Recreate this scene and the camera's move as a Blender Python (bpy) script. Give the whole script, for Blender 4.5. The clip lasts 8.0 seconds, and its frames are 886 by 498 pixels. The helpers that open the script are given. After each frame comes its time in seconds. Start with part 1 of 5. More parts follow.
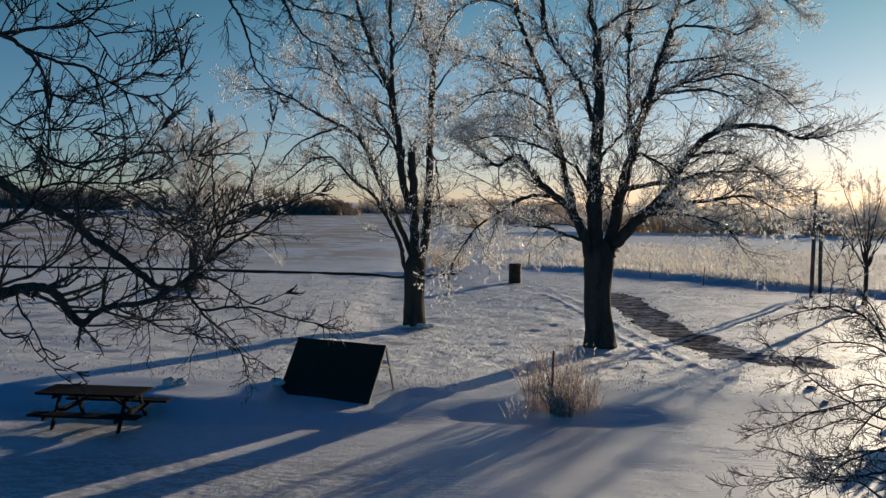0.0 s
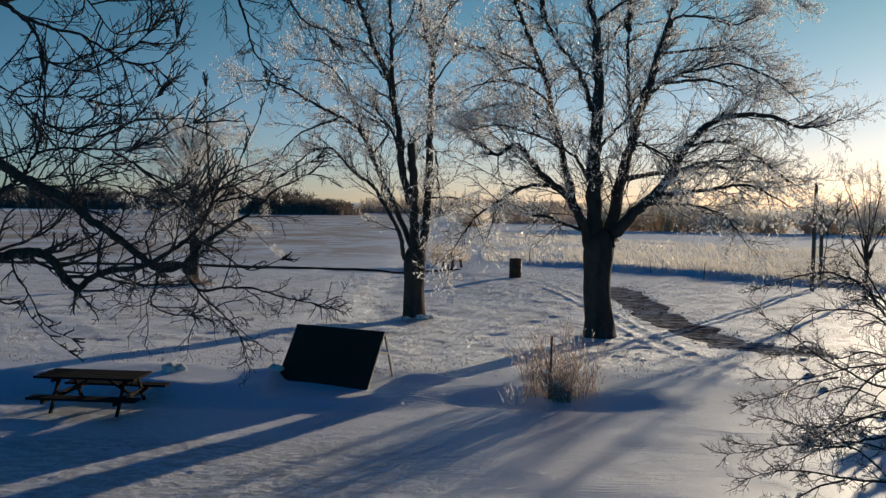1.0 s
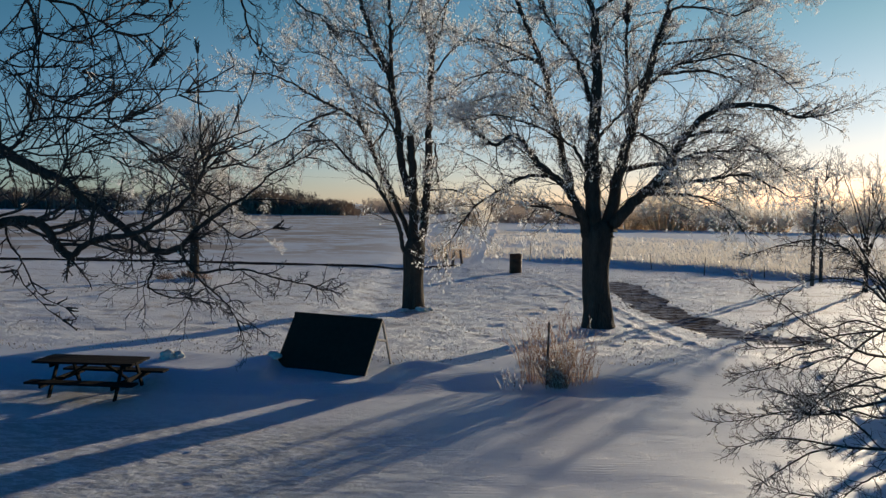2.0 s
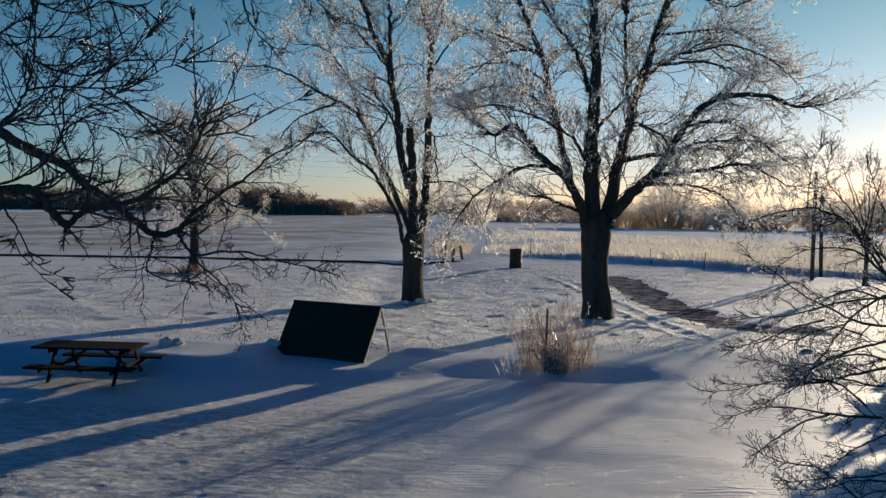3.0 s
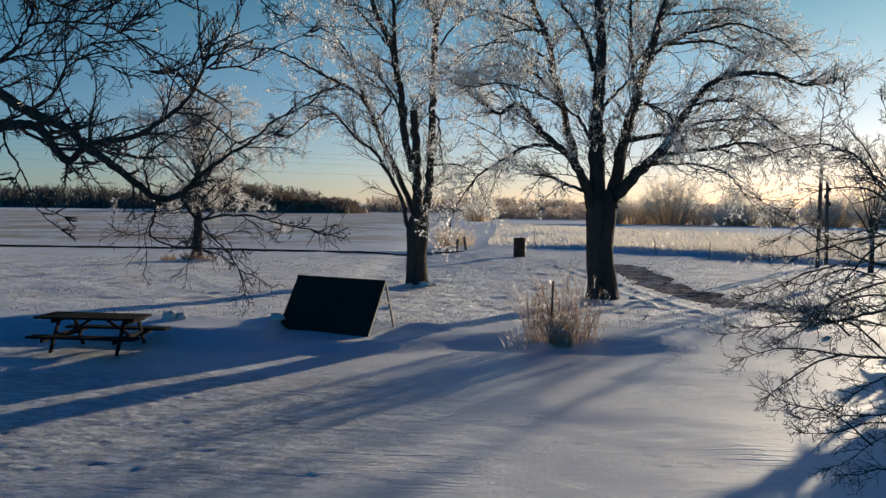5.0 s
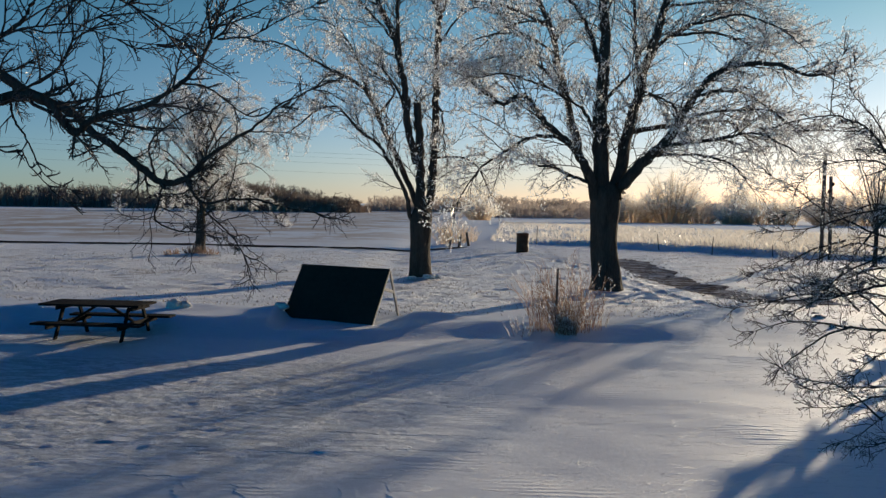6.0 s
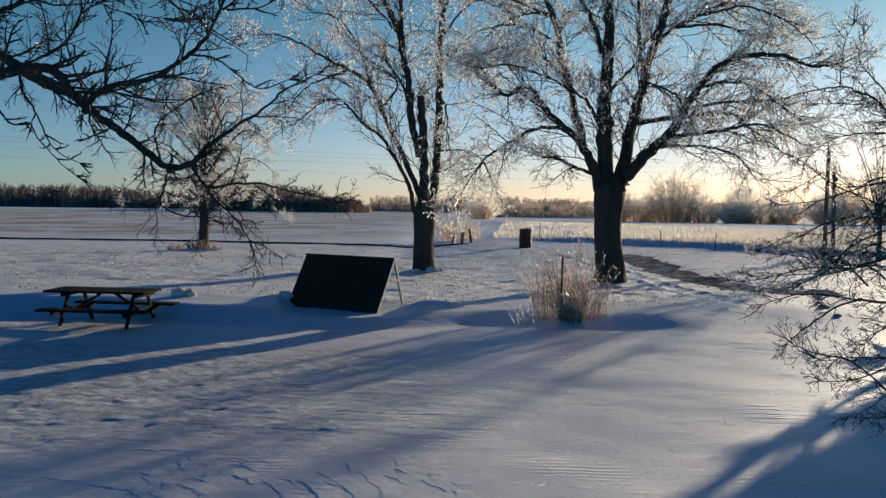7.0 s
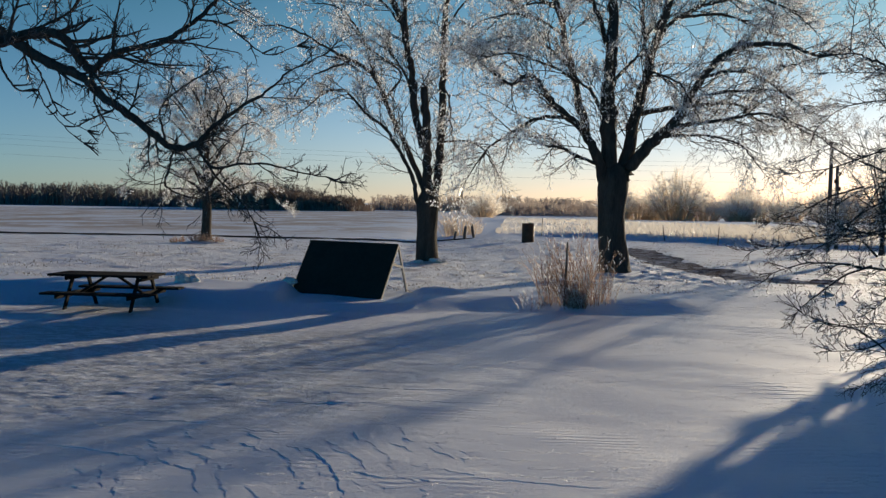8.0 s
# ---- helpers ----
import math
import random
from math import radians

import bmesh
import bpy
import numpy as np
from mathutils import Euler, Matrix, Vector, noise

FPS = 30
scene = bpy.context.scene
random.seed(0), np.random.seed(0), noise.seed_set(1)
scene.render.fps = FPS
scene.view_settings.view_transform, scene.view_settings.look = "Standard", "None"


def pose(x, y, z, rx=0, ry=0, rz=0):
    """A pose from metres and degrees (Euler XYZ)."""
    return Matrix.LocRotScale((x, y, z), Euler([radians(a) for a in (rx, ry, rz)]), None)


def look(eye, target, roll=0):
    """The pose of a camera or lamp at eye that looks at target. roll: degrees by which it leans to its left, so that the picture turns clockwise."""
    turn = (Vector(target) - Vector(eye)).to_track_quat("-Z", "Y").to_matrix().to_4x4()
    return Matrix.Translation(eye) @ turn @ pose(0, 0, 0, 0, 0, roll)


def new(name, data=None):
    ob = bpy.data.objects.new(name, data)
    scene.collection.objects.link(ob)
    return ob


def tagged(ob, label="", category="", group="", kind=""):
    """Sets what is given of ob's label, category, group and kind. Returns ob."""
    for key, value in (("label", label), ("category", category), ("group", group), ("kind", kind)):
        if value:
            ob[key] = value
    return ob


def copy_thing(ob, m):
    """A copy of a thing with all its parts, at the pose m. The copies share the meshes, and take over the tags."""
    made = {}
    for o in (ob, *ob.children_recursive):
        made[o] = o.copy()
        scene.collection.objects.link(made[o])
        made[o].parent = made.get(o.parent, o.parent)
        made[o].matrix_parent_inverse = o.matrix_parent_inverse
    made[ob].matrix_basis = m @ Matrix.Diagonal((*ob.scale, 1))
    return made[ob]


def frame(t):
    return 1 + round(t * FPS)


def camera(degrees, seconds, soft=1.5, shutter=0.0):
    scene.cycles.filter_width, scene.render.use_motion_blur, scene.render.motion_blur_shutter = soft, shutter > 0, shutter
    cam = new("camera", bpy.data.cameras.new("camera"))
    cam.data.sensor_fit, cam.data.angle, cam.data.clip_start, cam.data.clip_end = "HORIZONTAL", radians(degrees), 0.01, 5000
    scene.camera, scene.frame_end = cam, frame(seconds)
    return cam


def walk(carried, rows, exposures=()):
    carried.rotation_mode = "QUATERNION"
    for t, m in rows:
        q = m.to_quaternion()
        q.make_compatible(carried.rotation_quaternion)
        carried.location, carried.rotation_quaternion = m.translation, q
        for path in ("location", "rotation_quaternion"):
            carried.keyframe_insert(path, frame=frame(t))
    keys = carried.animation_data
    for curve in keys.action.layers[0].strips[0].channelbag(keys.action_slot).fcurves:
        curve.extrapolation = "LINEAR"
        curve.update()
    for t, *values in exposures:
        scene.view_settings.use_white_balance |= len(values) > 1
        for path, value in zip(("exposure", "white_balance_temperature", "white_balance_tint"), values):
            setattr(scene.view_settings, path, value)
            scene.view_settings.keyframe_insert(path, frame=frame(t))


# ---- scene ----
cam = camera(53.3, 8.0, soft=1.4)
PATH = [
    (0, (-0.07, -0.191, 3.937), (-0.056, 1.806, 3.832), 0.9),
    (0.5, (-0.041, -0.199, 3.805), (-0.029, 1.798, 3.7), 0.9),
    (1, (-0.008, -0.218, 3.665), (0.002, 1.779, 3.561), 0.9),
    (1.5, (0.044, -0.242, 3.534), (0.051, 1.755, 3.431), 0.9),
    (3, (0.131, -0.295, 3.156), (0.134, 1.702, 3.055), 0.8),
    (3.5, (0.153, -0.296, 3.022), (0.155, 1.701, 2.92), 0.9),
    (4, (0.162, -0.273, 2.883), (0.16, 1.725, 2.782), 0.8),
    (4.5, (0.138, -0.241, 2.77), (0.135, 1.756, 2.668), 0.8),
    (6, (0.06, -0.205, 2.447), (0.052, 1.792, 2.344), 0.8),
    (6.5, (0.03, -0.204, 2.332), (0.02, 1.793, 2.23), 0.8),
    (7, (0.01, -0.211, 2.224), (-0.002, 1.786, 2.122), 0.8),
    (7.5, (-0.001, -0.212, 2.096), (-0.016, 1.786, 1.993), 0.8),
    (8, (-0.04, -0.2, 1.968), (-0.055, 1.797, 1.865), 0.9),
]
walk(cam, [(t, look(eye, target, roll)) for t, eye, target, roll in PATH], exposures=[(0.0, -0.06), (3.0, 0.06), (5.0, 0.15), (8.0, 0.23)])


# ---- world and sun ----
SUN_AZ, SUN_EL = 35.5, 8.2          # degrees clockwise from +y, and above the horizon
world = bpy.data.worlds.new("winter_sky")
scene.world = world
world.use_nodes = True
wn, wl = world.node_tree.nodes, world.node_tree.links
sky = wn.new("ShaderNodeTexSky")
sky.sky_type = "NISHITA"
sky.sun_disc = False
sky.sun_elevation, sky.sun_rotation = radians(SUN_EL), radians(SUN_AZ)
sky.air_density, sky.dust_density, sky.ozone_density = 0.9, 0.15, 1.6
coord = wn.new("ShaderNodeTexCoord")
split = wn.new("ShaderNodeSeparateXYZ")
wl.new(coord.outputs["Generated"], split.inputs[0])
ramp = wn.new("ShaderNodeValToRGB")     # the clear winter sky deepens quickly towards the zenith
ramp.color_ramp.elements[0].position, ramp.color_ramp.elements[0].color = 0.0, (0.91, 1.04, 1.60, 1)
ramp.color_ramp.elements[1].position, ramp.color_ramp.elements[1].color = 0.6, (0.014, 0.21, 0.56, 1)
mid = ramp.color_ramp.elements.new(0.20)
mid.color = (0.47, 0.84, 1.03, 1)
high = ramp.color_ramp.elements.new(0.36)
high.color = (0.05, 0.42, 0.82, 1)
wl.new(split.outputs["Z"], ramp.inputs[0])
deep = wn.new("ShaderNodeMix")
deep.data_type, deep.blend_type = "RGBA", "MULTIPLY"
deep.inputs[0].default_value = 1.0
soft_sky = wn.new("ShaderNodeGamma")     # thin high haze evens the sky out
soft_sky.inputs[1].default_value = 0.88
wl.new(sky.outputs[0], soft_sky.inputs[0])
wl.new(soft_sky.outputs[0], deep.inputs[6])
wl.new(ramp.outputs[0], deep.inputs[7])
# the sky brightens towards the sun
facing = wn.new("ShaderNodeVectorMath")
facing.operation = "DOT_PRODUCT"
facing.inputs[1].default_value = (math.sin(radians(SUN_AZ)) * math.cos(radians(SUN_EL)), math.cos(radians(SUN_AZ)) * math.cos(radians(SUN_EL)), math.sin(radians(SUN_EL)))
wl.new(coord.outputs["Generated"], facing.inputs[0])
halo = wn.new("ShaderNodeMapRange")
halo.interpolation_type = "SMOOTHSTEP"
for slot, value in zip(("From Min", "From Max", "To Min", "To Max"), (0.52, 1.0, 1.0, 1.36)):
    halo.inputs[slot].default_value = value
wl.new(facing.outputs["Value"], halo.inputs["Value"])
bright = wn.new("ShaderNodeVectorMath")
bright.operation = "SCALE"
turned_away = wn.new("ShaderNodeValToRGB")       # and is a deeper blue on the side away from it
turned_away.color_ramp.elements[0].position, turned_away.color_ramp.elements[0].color = 0.30, (0.10, 1.35, 1.75, 1)
turned_away.color_ramp.elements[1].position, turned_away.color_ramp.elements[1].color = 0.97, (1.30, 1.06, 0.96, 1)
beside = turned_away.color_ramp.elements.new(0.74)
beside.color = (0.82, 0.98, 1.03, 1)
half = wn.new("ShaderNodeMath")
half.operation = "MULTIPLY_ADD"
half.inputs[1].default_value, half.inputs[2].default_value = 0.5, 0.5
wl.new(facing.outputs["Value"], half.inputs[0])
wl.new(half.outputs[0], turned_away.inputs[0])
tint = wn.new("ShaderNodeMix")
tint.data_type, tint.blend_type = "RGBA", "MULTIPLY"
tint.inputs[0].default_value = 1.0
wl.new(deep.outputs[2], tint.inputs[6])
wl.new(turned_away.outputs[0], tint.inputs[7])
wl.new(tint.outputs[2], bright.inputs[0])
wl.new(halo.outputs[0], bright.inputs["Scale"])
wl.new(bright.outputs[0], wn["Background"].inputs["Color"])
wn["Background"].inputs["Strength"].default_value = 0.080

sun = new("sun", bpy.data.lights.new("sun", "SUN"))
sun.data.energy, sun.data.angle, sun.data.color = 5.0, radians(0.55), (1.0, 0.83, 0.60)
az, el = radians(SUN_AZ), radians(SUN_EL)
toward = Vector((math.sin(az) * math.cos(el), math.cos(az) * math.cos(el), math.sin(el)))
sun.matrix_world = look(toward * 80, (0, 0, 0))


# ---- materials ----
def material(name):
    m = bpy.data.materials.new(name)
    m.use_nodes = True
    return m, m.node_tree.nodes, m.node_tree.links, m.node_tree.nodes["Principled BSDF"]


def noise_node(m, scale, detail=4.0, rough=0.55, stretch=(1, 1, 1), space="Object"):
    n, l = m.node_tree.nodes, m.node_tree.links
    c, mp, t = n.new("ShaderNodeTexCoord"), n.new("ShaderNodeMapping"), n.new("ShaderNodeTexNoise")
    mp.inputs["Scale"].default_value = stretch
    t.inputs["Scale"].default_value, t.inputs["Detail"].default_value, t.inputs["Roughness"].default_value = scale, detail, rough
    l.new(c.outputs[space], mp.inputs[0])
    l.new(mp.outputs[0], t.inputs["Vector"])
    return t.outputs["Fac"]


def ramp_node(m, fac, *stops):
    r = m.node_tree.nodes.new("ShaderNodeValToRGB")
    while len(r.color_ramp.elements) < len(stops):
        r.color_ramp.elements.new(0.5)
    for e, (p, c) in zip(r.color_ramp.elements, stops):
        e.position, e.color = p, (*c, 1)
    m.node_tree.links.new(fac, r.inputs[0])
    return r.outputs[0]


def mix_node(m, fac, a, b, blend="MIX"):
    n, l = m.node_tree.nodes, m.node_tree.links
    x = n.new("ShaderNodeMix")
    x.data_type, x.blend_type = "RGBA", blend
    for i, v in ((0, fac), (6, a), (7, b)):
        if isinstance(v, (int, float)):
            x.inputs[i].default_value = v
        elif isinstance(v, tuple):
            x.inputs[i].default_value = (*v, 1)
        else:
            l.new(v, x.inputs[i])
    return x.outputs[2]


def bump_node(m, height, strength, distance, under=None):
    b = m.node_tree.nodes.new("ShaderNodeBump")
    b.inputs["Strength"].default_value, b.inputs["Distance"].default_value = strength, distance
    m.node_tree.links.new(height, b.inputs["Height"])
    if under is not None:
        m.node_tree.links.new(under, b.inputs["Normal"])
    return b.outputs[0]


def surface(name, low, high, scale, rough=0.7, bump=0.3, depth=0.01, stretch=(1, 1, 1), metal=0.0, fine=6.0, shine=0.25, dusted=0.0):
    """A plain solid surface: two tones by coarse noise, fine grain over it, and relief."""
    m, n, l, p = material(name)
    coarse, grain = noise_node(m, scale, 4, 0.6, stretch), noise_node(m, scale * fine, 3, 0.6, stretch)
    c = ramp_node(m, coarse, (0.3, low), (0.7, high))
    c = mix_node(m, 0.35, c, ramp_node(m, grain, (0.3, tuple(v * 0.6 for v in low)), (0.7, high)))
    if dusted:      # a sprinkling of snow
        c = mix_node(m, ramp_node(m, noise_node(m, scale * 1.4, 6, 0.75, (0.6, 1.0, 1)), (0.44, (0, 0, 0)), (0.60, (dusted, dusted, dusted))), c, (0.58, 0.62, 0.66))
    l.new(c, p.inputs["Base Color"])
    p.inputs["Roughness"].default_value, p.inputs["Metallic"].default_value = rough, metal
    p.inputs["Specular IOR Level"].default_value = shine
    l.new(bump_node(m, grain, bump, depth, bump_node(m, coarse, bump, depth * 3)), p.inputs["Normal"])
    return m


def thin(name, body, glow, share, gloss, gloss_rough=0.2):
    """Thin stems, blades and ice: a dull body, light let through from behind, and a wet shine."""
    m, n, l, p = material(name)
    tone = noise_node(m, 3.0, 2)
    l.new(ramp_node(m, tone, (0.3, tuple(v * 0.7 for v in body)), (0.7, tuple(min(1, v * 1.25) for v in body))), p.inputs["Base Color"])
    p.inputs["Roughness"].default_value = 0.6
    t, g = n.new("ShaderNodeBsdfTranslucent"), n.new("ShaderNodeBsdfGlossy")
    t.inputs["Color"].default_value, g.inputs["Color"].default_value = (*glow, 1), (0.95, 0.97, 1.0, 1)
    g.inputs["Roughness"].default_value = gloss_rough
    a, b = n.new("ShaderNodeMixShader"), n.new("ShaderNodeMixShader")
    a.inputs[0].default_value, b.inputs[0].default_value = share, gloss
    l.new(p.outputs[0], a.inputs[1])
    l.new(t.outputs[0], a.inputs[2])
    l.new(a.outputs[0], b.inputs[1])
    l.new(g.outputs[0], b.inputs[2])
    l.new(b.outputs[0], n["Material Output"].inputs["Surface"])
    return m


def snow_material():
    m, n, l, p = material("wind_packed_snow")
    patches = noise_node(m, 0.35, 5, 0.6, (0.6, 1.6, 1))
    stubble = noise_node(m, 1.5, 7, 0.7, (0.6, 1.1, 1))
    clean = ramp_node(m, patches, (0.3, (0.68, 0.73, 0.77)), (0.7, (0.76, 0.80, 0.83)))
    # thin snow on the far stubble field and on the lawn lets straw and grass through
    pos = n.new("ShaderNodeTexCoord")
    xyz = n.new("ShaderNodeSeparateXYZ")
    l.new(pos.outputs["Object"], xyz.inputs[0])

    def reach(socket, a, b):
        r = n.new("ShaderNodeMapRange")
        r.interpolation_type = "SMOOTHSTEP"
        r.inputs["From Min"].default_value, r.inputs["From Max"].default_value = min(a, b), max(a, b)
        if a > b:
            r.inputs["To Min"].default_value, r.inputs["To Max"].default_value = 1.0, 0.0
        l.new(socket, r.inputs["Value"])
        return r.outputs[0]

    def times(a, b):
        k = n.new("ShaderNodeMath")
        k.operation = "MULTIPLY"
        l.new(a, k.inputs[0])
        l.new(b, k.inputs[1])
        return k.outputs[0]
    field = times(reach(xyz.outputs["Y"], 48, 64), reach(xyz.outputs["X"], 4, -10))
    drift = n.new("ShaderNodeMath")        # clean drift along the far wood
    drift.operation = "SUBTRACT"
    drift.inputs[0].default_value = 1.0
    l.new(times(reach(xyz.outputs["Y"], 312, 322), reach(xyz.outputs["X"], -112, -120)), drift.inputs[1])
    field = times(field, drift.outputs[0])
    straw = times(field, reach(noise_node(m, 0.20, 8, 0.76, (0.55, 0.5, 1)), 0.43, 0.56))
    c = mix_node(m, straw, clean, mix_node(m, noise_node(m, 0.3, 4, 0.7, (1.0, 0.4, 1)), (0.52, 0.41, 0.29), (0.36, 0.28, 0.20)))
    # dark lawn streaks: grass, plus small shadows of rough snow put into the colour
    lawn = times(times(reach(xyz.outputs["Y"], 17, 23), reach(xyz.outputs["Y"], 46, 40)), reach(stubble, 0.51, 0.60))
    c = mix_node(m, lawn, c, (0.25, 0.225, 0.20))
    # trodden yard snow: dirt, and the shade among its crumbs, put into the colour
    trodden_and_shaded = times(times(times(reach(xyz.outputs["Y"], 13.4, 12.4), reach(xyz.outputs["Y"], 5.0, 9.0)), reach(xyz.outputs["X"], 1.0, -2.2)), reach(noise_node(m, 6.0, 6, 0.78, (0.7, 1.4, 1)), 0.42, 0.55))
    c = mix_node(m, trodden_and_shaded, c, (0.14, 0.165, 0.17))
    scuffed_and_shaded = times(times(times(reach(xyz.outputs["X"], -4.7, -5.2), reach(xyz.outputs["X"], -8.0, -7.0)), times(reach(xyz.outputs["Y"], 13.2, 13.9), reach(xyz.outputs["Y"], 15.8, 15.2))), reach(noise_node(m, 3.0, 6, 0.75), 0.36, 0.56))
    c = mix_node(m, scuffed_and_shaded, c, (0.20, 0.175, 0.15))        # trodden to the grass round the table, with its partial shade painted in
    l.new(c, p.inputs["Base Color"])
    p.inputs["Roughness"].default_value = 0.5
    p.inputs["Specular IOR Level"].default_value = 0.2
    ripple = noise_node(m, 6.0, 6, 0.66, (0.8, 1.25, 1))
    crust = noise_node(m, 30, 4, 0.65, (0.7, 1.3, 1))
    flakes = reach(noise_node(m, 4.5, 7, 0.62, (0.5, 1.7, 1)), 0.555, 0.57)       # thin wind crust that ends in low sharp edges
    flakes = times(flakes, reach(noise_node(m, 0.45, 3, 0.6), 0.44, 0.6))
    wave = n.new("ShaderNodeTexWave")       # fine wind ripples across the open snow
    wave.wave_type, wave.bands_direction = "BANDS", "Y"
    wave.inputs["Scale"].default_value, wave.inputs["Distortion"].default_value = 3.2, 6.0
    wave.inputs["Detail"].default_value, wave.inputs["Detail Scale"].default_value = 3.0, 0.5
    l.new(pos.outputs["Object"], wave.inputs["Vector"])
    fine_ripple = times(wave.outputs["Fac"], reach(noise_node(m, 0.8, 3, 0.6), 0.50, 0.66))
    relief = bump_node(m, crust, 0.30, 0.014, bump_node(m, ripple, 0.06, 0.05))
    relief = bump_node(m, flakes, 0.8, 0.014, bump_node(m, fine_ripple, 0.30, 0.014, relief))
    rough_lawn = times(noise_node(m, 1.5, 8, 0.74, (0.9, 0.8, 1)), times(reach(xyz.outputs["Y"], 16.5, 19), reach(xyz.outputs["Y"], 60, 46)))
    relief = bump_node(m, rough_lawn, 0.8, 0.22, relief)
    chopped = times(noise_node(m, 8.0, 6, 0.7, (0.7, 1.4, 1)), times(times(reach(xyz.outputs["Y"], 14.8, 13.5), reach(xyz.outputs["Y"], 6.6, 9.0)), reach(xyz.outputs["X"], 1.5, -1.5)))
    relief = bump_node(m, chopped, 0.8, 0.05, relief)      # trodden to crumbs
    l.new(relief, p.inputs["Normal"])
    shine, both = n.new("ShaderNodeBsdfGlossy"), n.new("ShaderNodeMixShader")     # packed grains throw low light forwards
    shine.inputs["Color"].default_value = (0.85, 0.85, 0.85, 1)
    shine.inputs["Roughness"].default_value, both.inputs[0].default_value = 0.60, 0.52
    l.new(p.inputs["Normal"].links[0].from_socket, shine.inputs["Normal"])
    bare = n.new("ShaderNodeMath")
    bare.operation = "MULTIPLY_ADD"
    l.new(field, bare.inputs[0])
    bare.inputs[1].default_value, bare.inputs[2].default_value = -0.49, 0.52
    l.new(bare.outputs[0], both.inputs[0])
    l.new(p.outputs[0], both.inputs[1])
    l.new(shine.outputs[0], both.inputs[2])
    l.new(both.outputs[0], n["Material Output"].inputs["Surface"])
    return m


SNOW = snow_material()
BARK = surface("wet_dark_bark", (0.035, 0.028, 0.023), (0.095, 0.076, 0.062), 5.0, 0.9, 1.0, 0.03, (1, 1, 0.22), shine=0.08)
BARK_THIN = surface("thin_dark_bark", (0.032, 0.025, 0.020), (0.085, 0.066, 0.053), 14.0, 0.6, 0.5, 0.006, (1, 1, 0.5))
TWIG_ICED = thin("iced_twig", (0.075, 0.054, 0.042), (0.90, 0.84, 0.76), 0.15, 0.10, 0.30)
TWIG_PALE = thin("pale_iced_twig", (0.22, 0.19, 0.17), (0.90, 0.86, 0.80), 0.30, 0.10, 0.35)
TWIG_BROWN = thin("brown_iced_branch", (0.075, 0.056, 0.044), (0.85, 0.76, 0.66), 0.14, 0.12, 0.30)
TWIG_DARK = thin("dark_iced_twig", (0.045, 0.034, 0.03), (0.25, 0.22, 0.2), 0.08, 0.03, 0.35)
ICE = thin("clear_ice", (0.75, 0.78, 0.8), (0.98, 0.98, 0.98), 0.82, 0.22, 0.28)
STRAW = thin("dry_straw", (0.50, 0.44, 0.35), (0.80, 0.74, 0.65), 0.50, 0.06, 0.3)
REED = thin("iced_reed", (0.16, 0.085, 0.05), (0.86, 0.58, 0.40), 0.18, 0.08)
LAWN = thin("lawn_straw", (0.13, 0.10, 0.065), (0.22, 0.17, 0.11), 0.2, 0.0)
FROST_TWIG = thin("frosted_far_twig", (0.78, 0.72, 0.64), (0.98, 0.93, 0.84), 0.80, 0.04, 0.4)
HEDGE_STEM = thin("brown_hedge_stem", (0.36, 0.27, 0.19), (0.80, 0.66, 0.50), 0.55, 0.0)
# the haze of distance is put into this paler twig colour
HAZE_TWIG = thin("haze_paled_twig", (0.30, 0.25, 0.22), (0.62, 0.52, 0.44), 0.4, 0.0)
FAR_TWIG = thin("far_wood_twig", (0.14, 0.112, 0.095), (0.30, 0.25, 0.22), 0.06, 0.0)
BROWN_WOOD = thin("brown_wood_twig", (0.19, 0.135, 0.10), (0.42, 0.32, 0.25), 0.10, 0.0)
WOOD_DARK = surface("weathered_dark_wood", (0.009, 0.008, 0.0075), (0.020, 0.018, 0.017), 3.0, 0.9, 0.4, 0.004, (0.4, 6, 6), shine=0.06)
WOOD_PALE = surface("pale_weathered_wood", (0.22, 0.20, 0.175), (0.40, 0.37, 0.33), 4.0, 0.7, 0.4, 0.004, (3, 3, 0.6))
WOOD_POST = surface("grey_pole_wood", (0.06, 0.048, 0.04), (0.16, 0.13, 0.11), 4.0, 0.75, 0.6, 0.01, (4, 4, 0.3))
PANEL_BLACK = surface("black_sheet", (0.030, 0.023, 0.017), (0.046, 0.035, 0.026), 2.0, 0.7, 0.25, 0.003, shine=0.1)
STEEL = surface("dark_rusty_steel", (0.04, 0.022, 0.015), (0.11, 0.055, 0.032), 5.0, 0.6, 0.3, 0.004, metal=0.35)
DIRT = surface("bare_gravel_and_leaves", (0.06, 0.047, 0.038), (0.14, 0.115, 0.097), 2.5, 0.95, 0.6, 0.03, shine=0.0, dusted=0.75)
ASPHALT = surface("worn_asphalt", (0.022, 0.022, 0.024), (0.045, 0.044, 0.043), 1.2, 0.9, 0.4, 0.01, shine=0.0)
NEEDLES = surface("dark_evergreen", (0.012, 0.022, 0.012), (0.04, 0.06, 0.03), 9.0, 0.6, 0.5, 0.02)
LUMP = surface("crusted_snow", (0.60, 0.56, 0.50), (0.84, 0.81, 0.76), 9.0, 0.9, 0.6, 0.02, shine=0.0)
WIRE = surface("dark_wire", (0.02, 0.02, 0.02), (0.04, 0.04, 0.04), 2.0, 0.5, 0.1, 0.001)


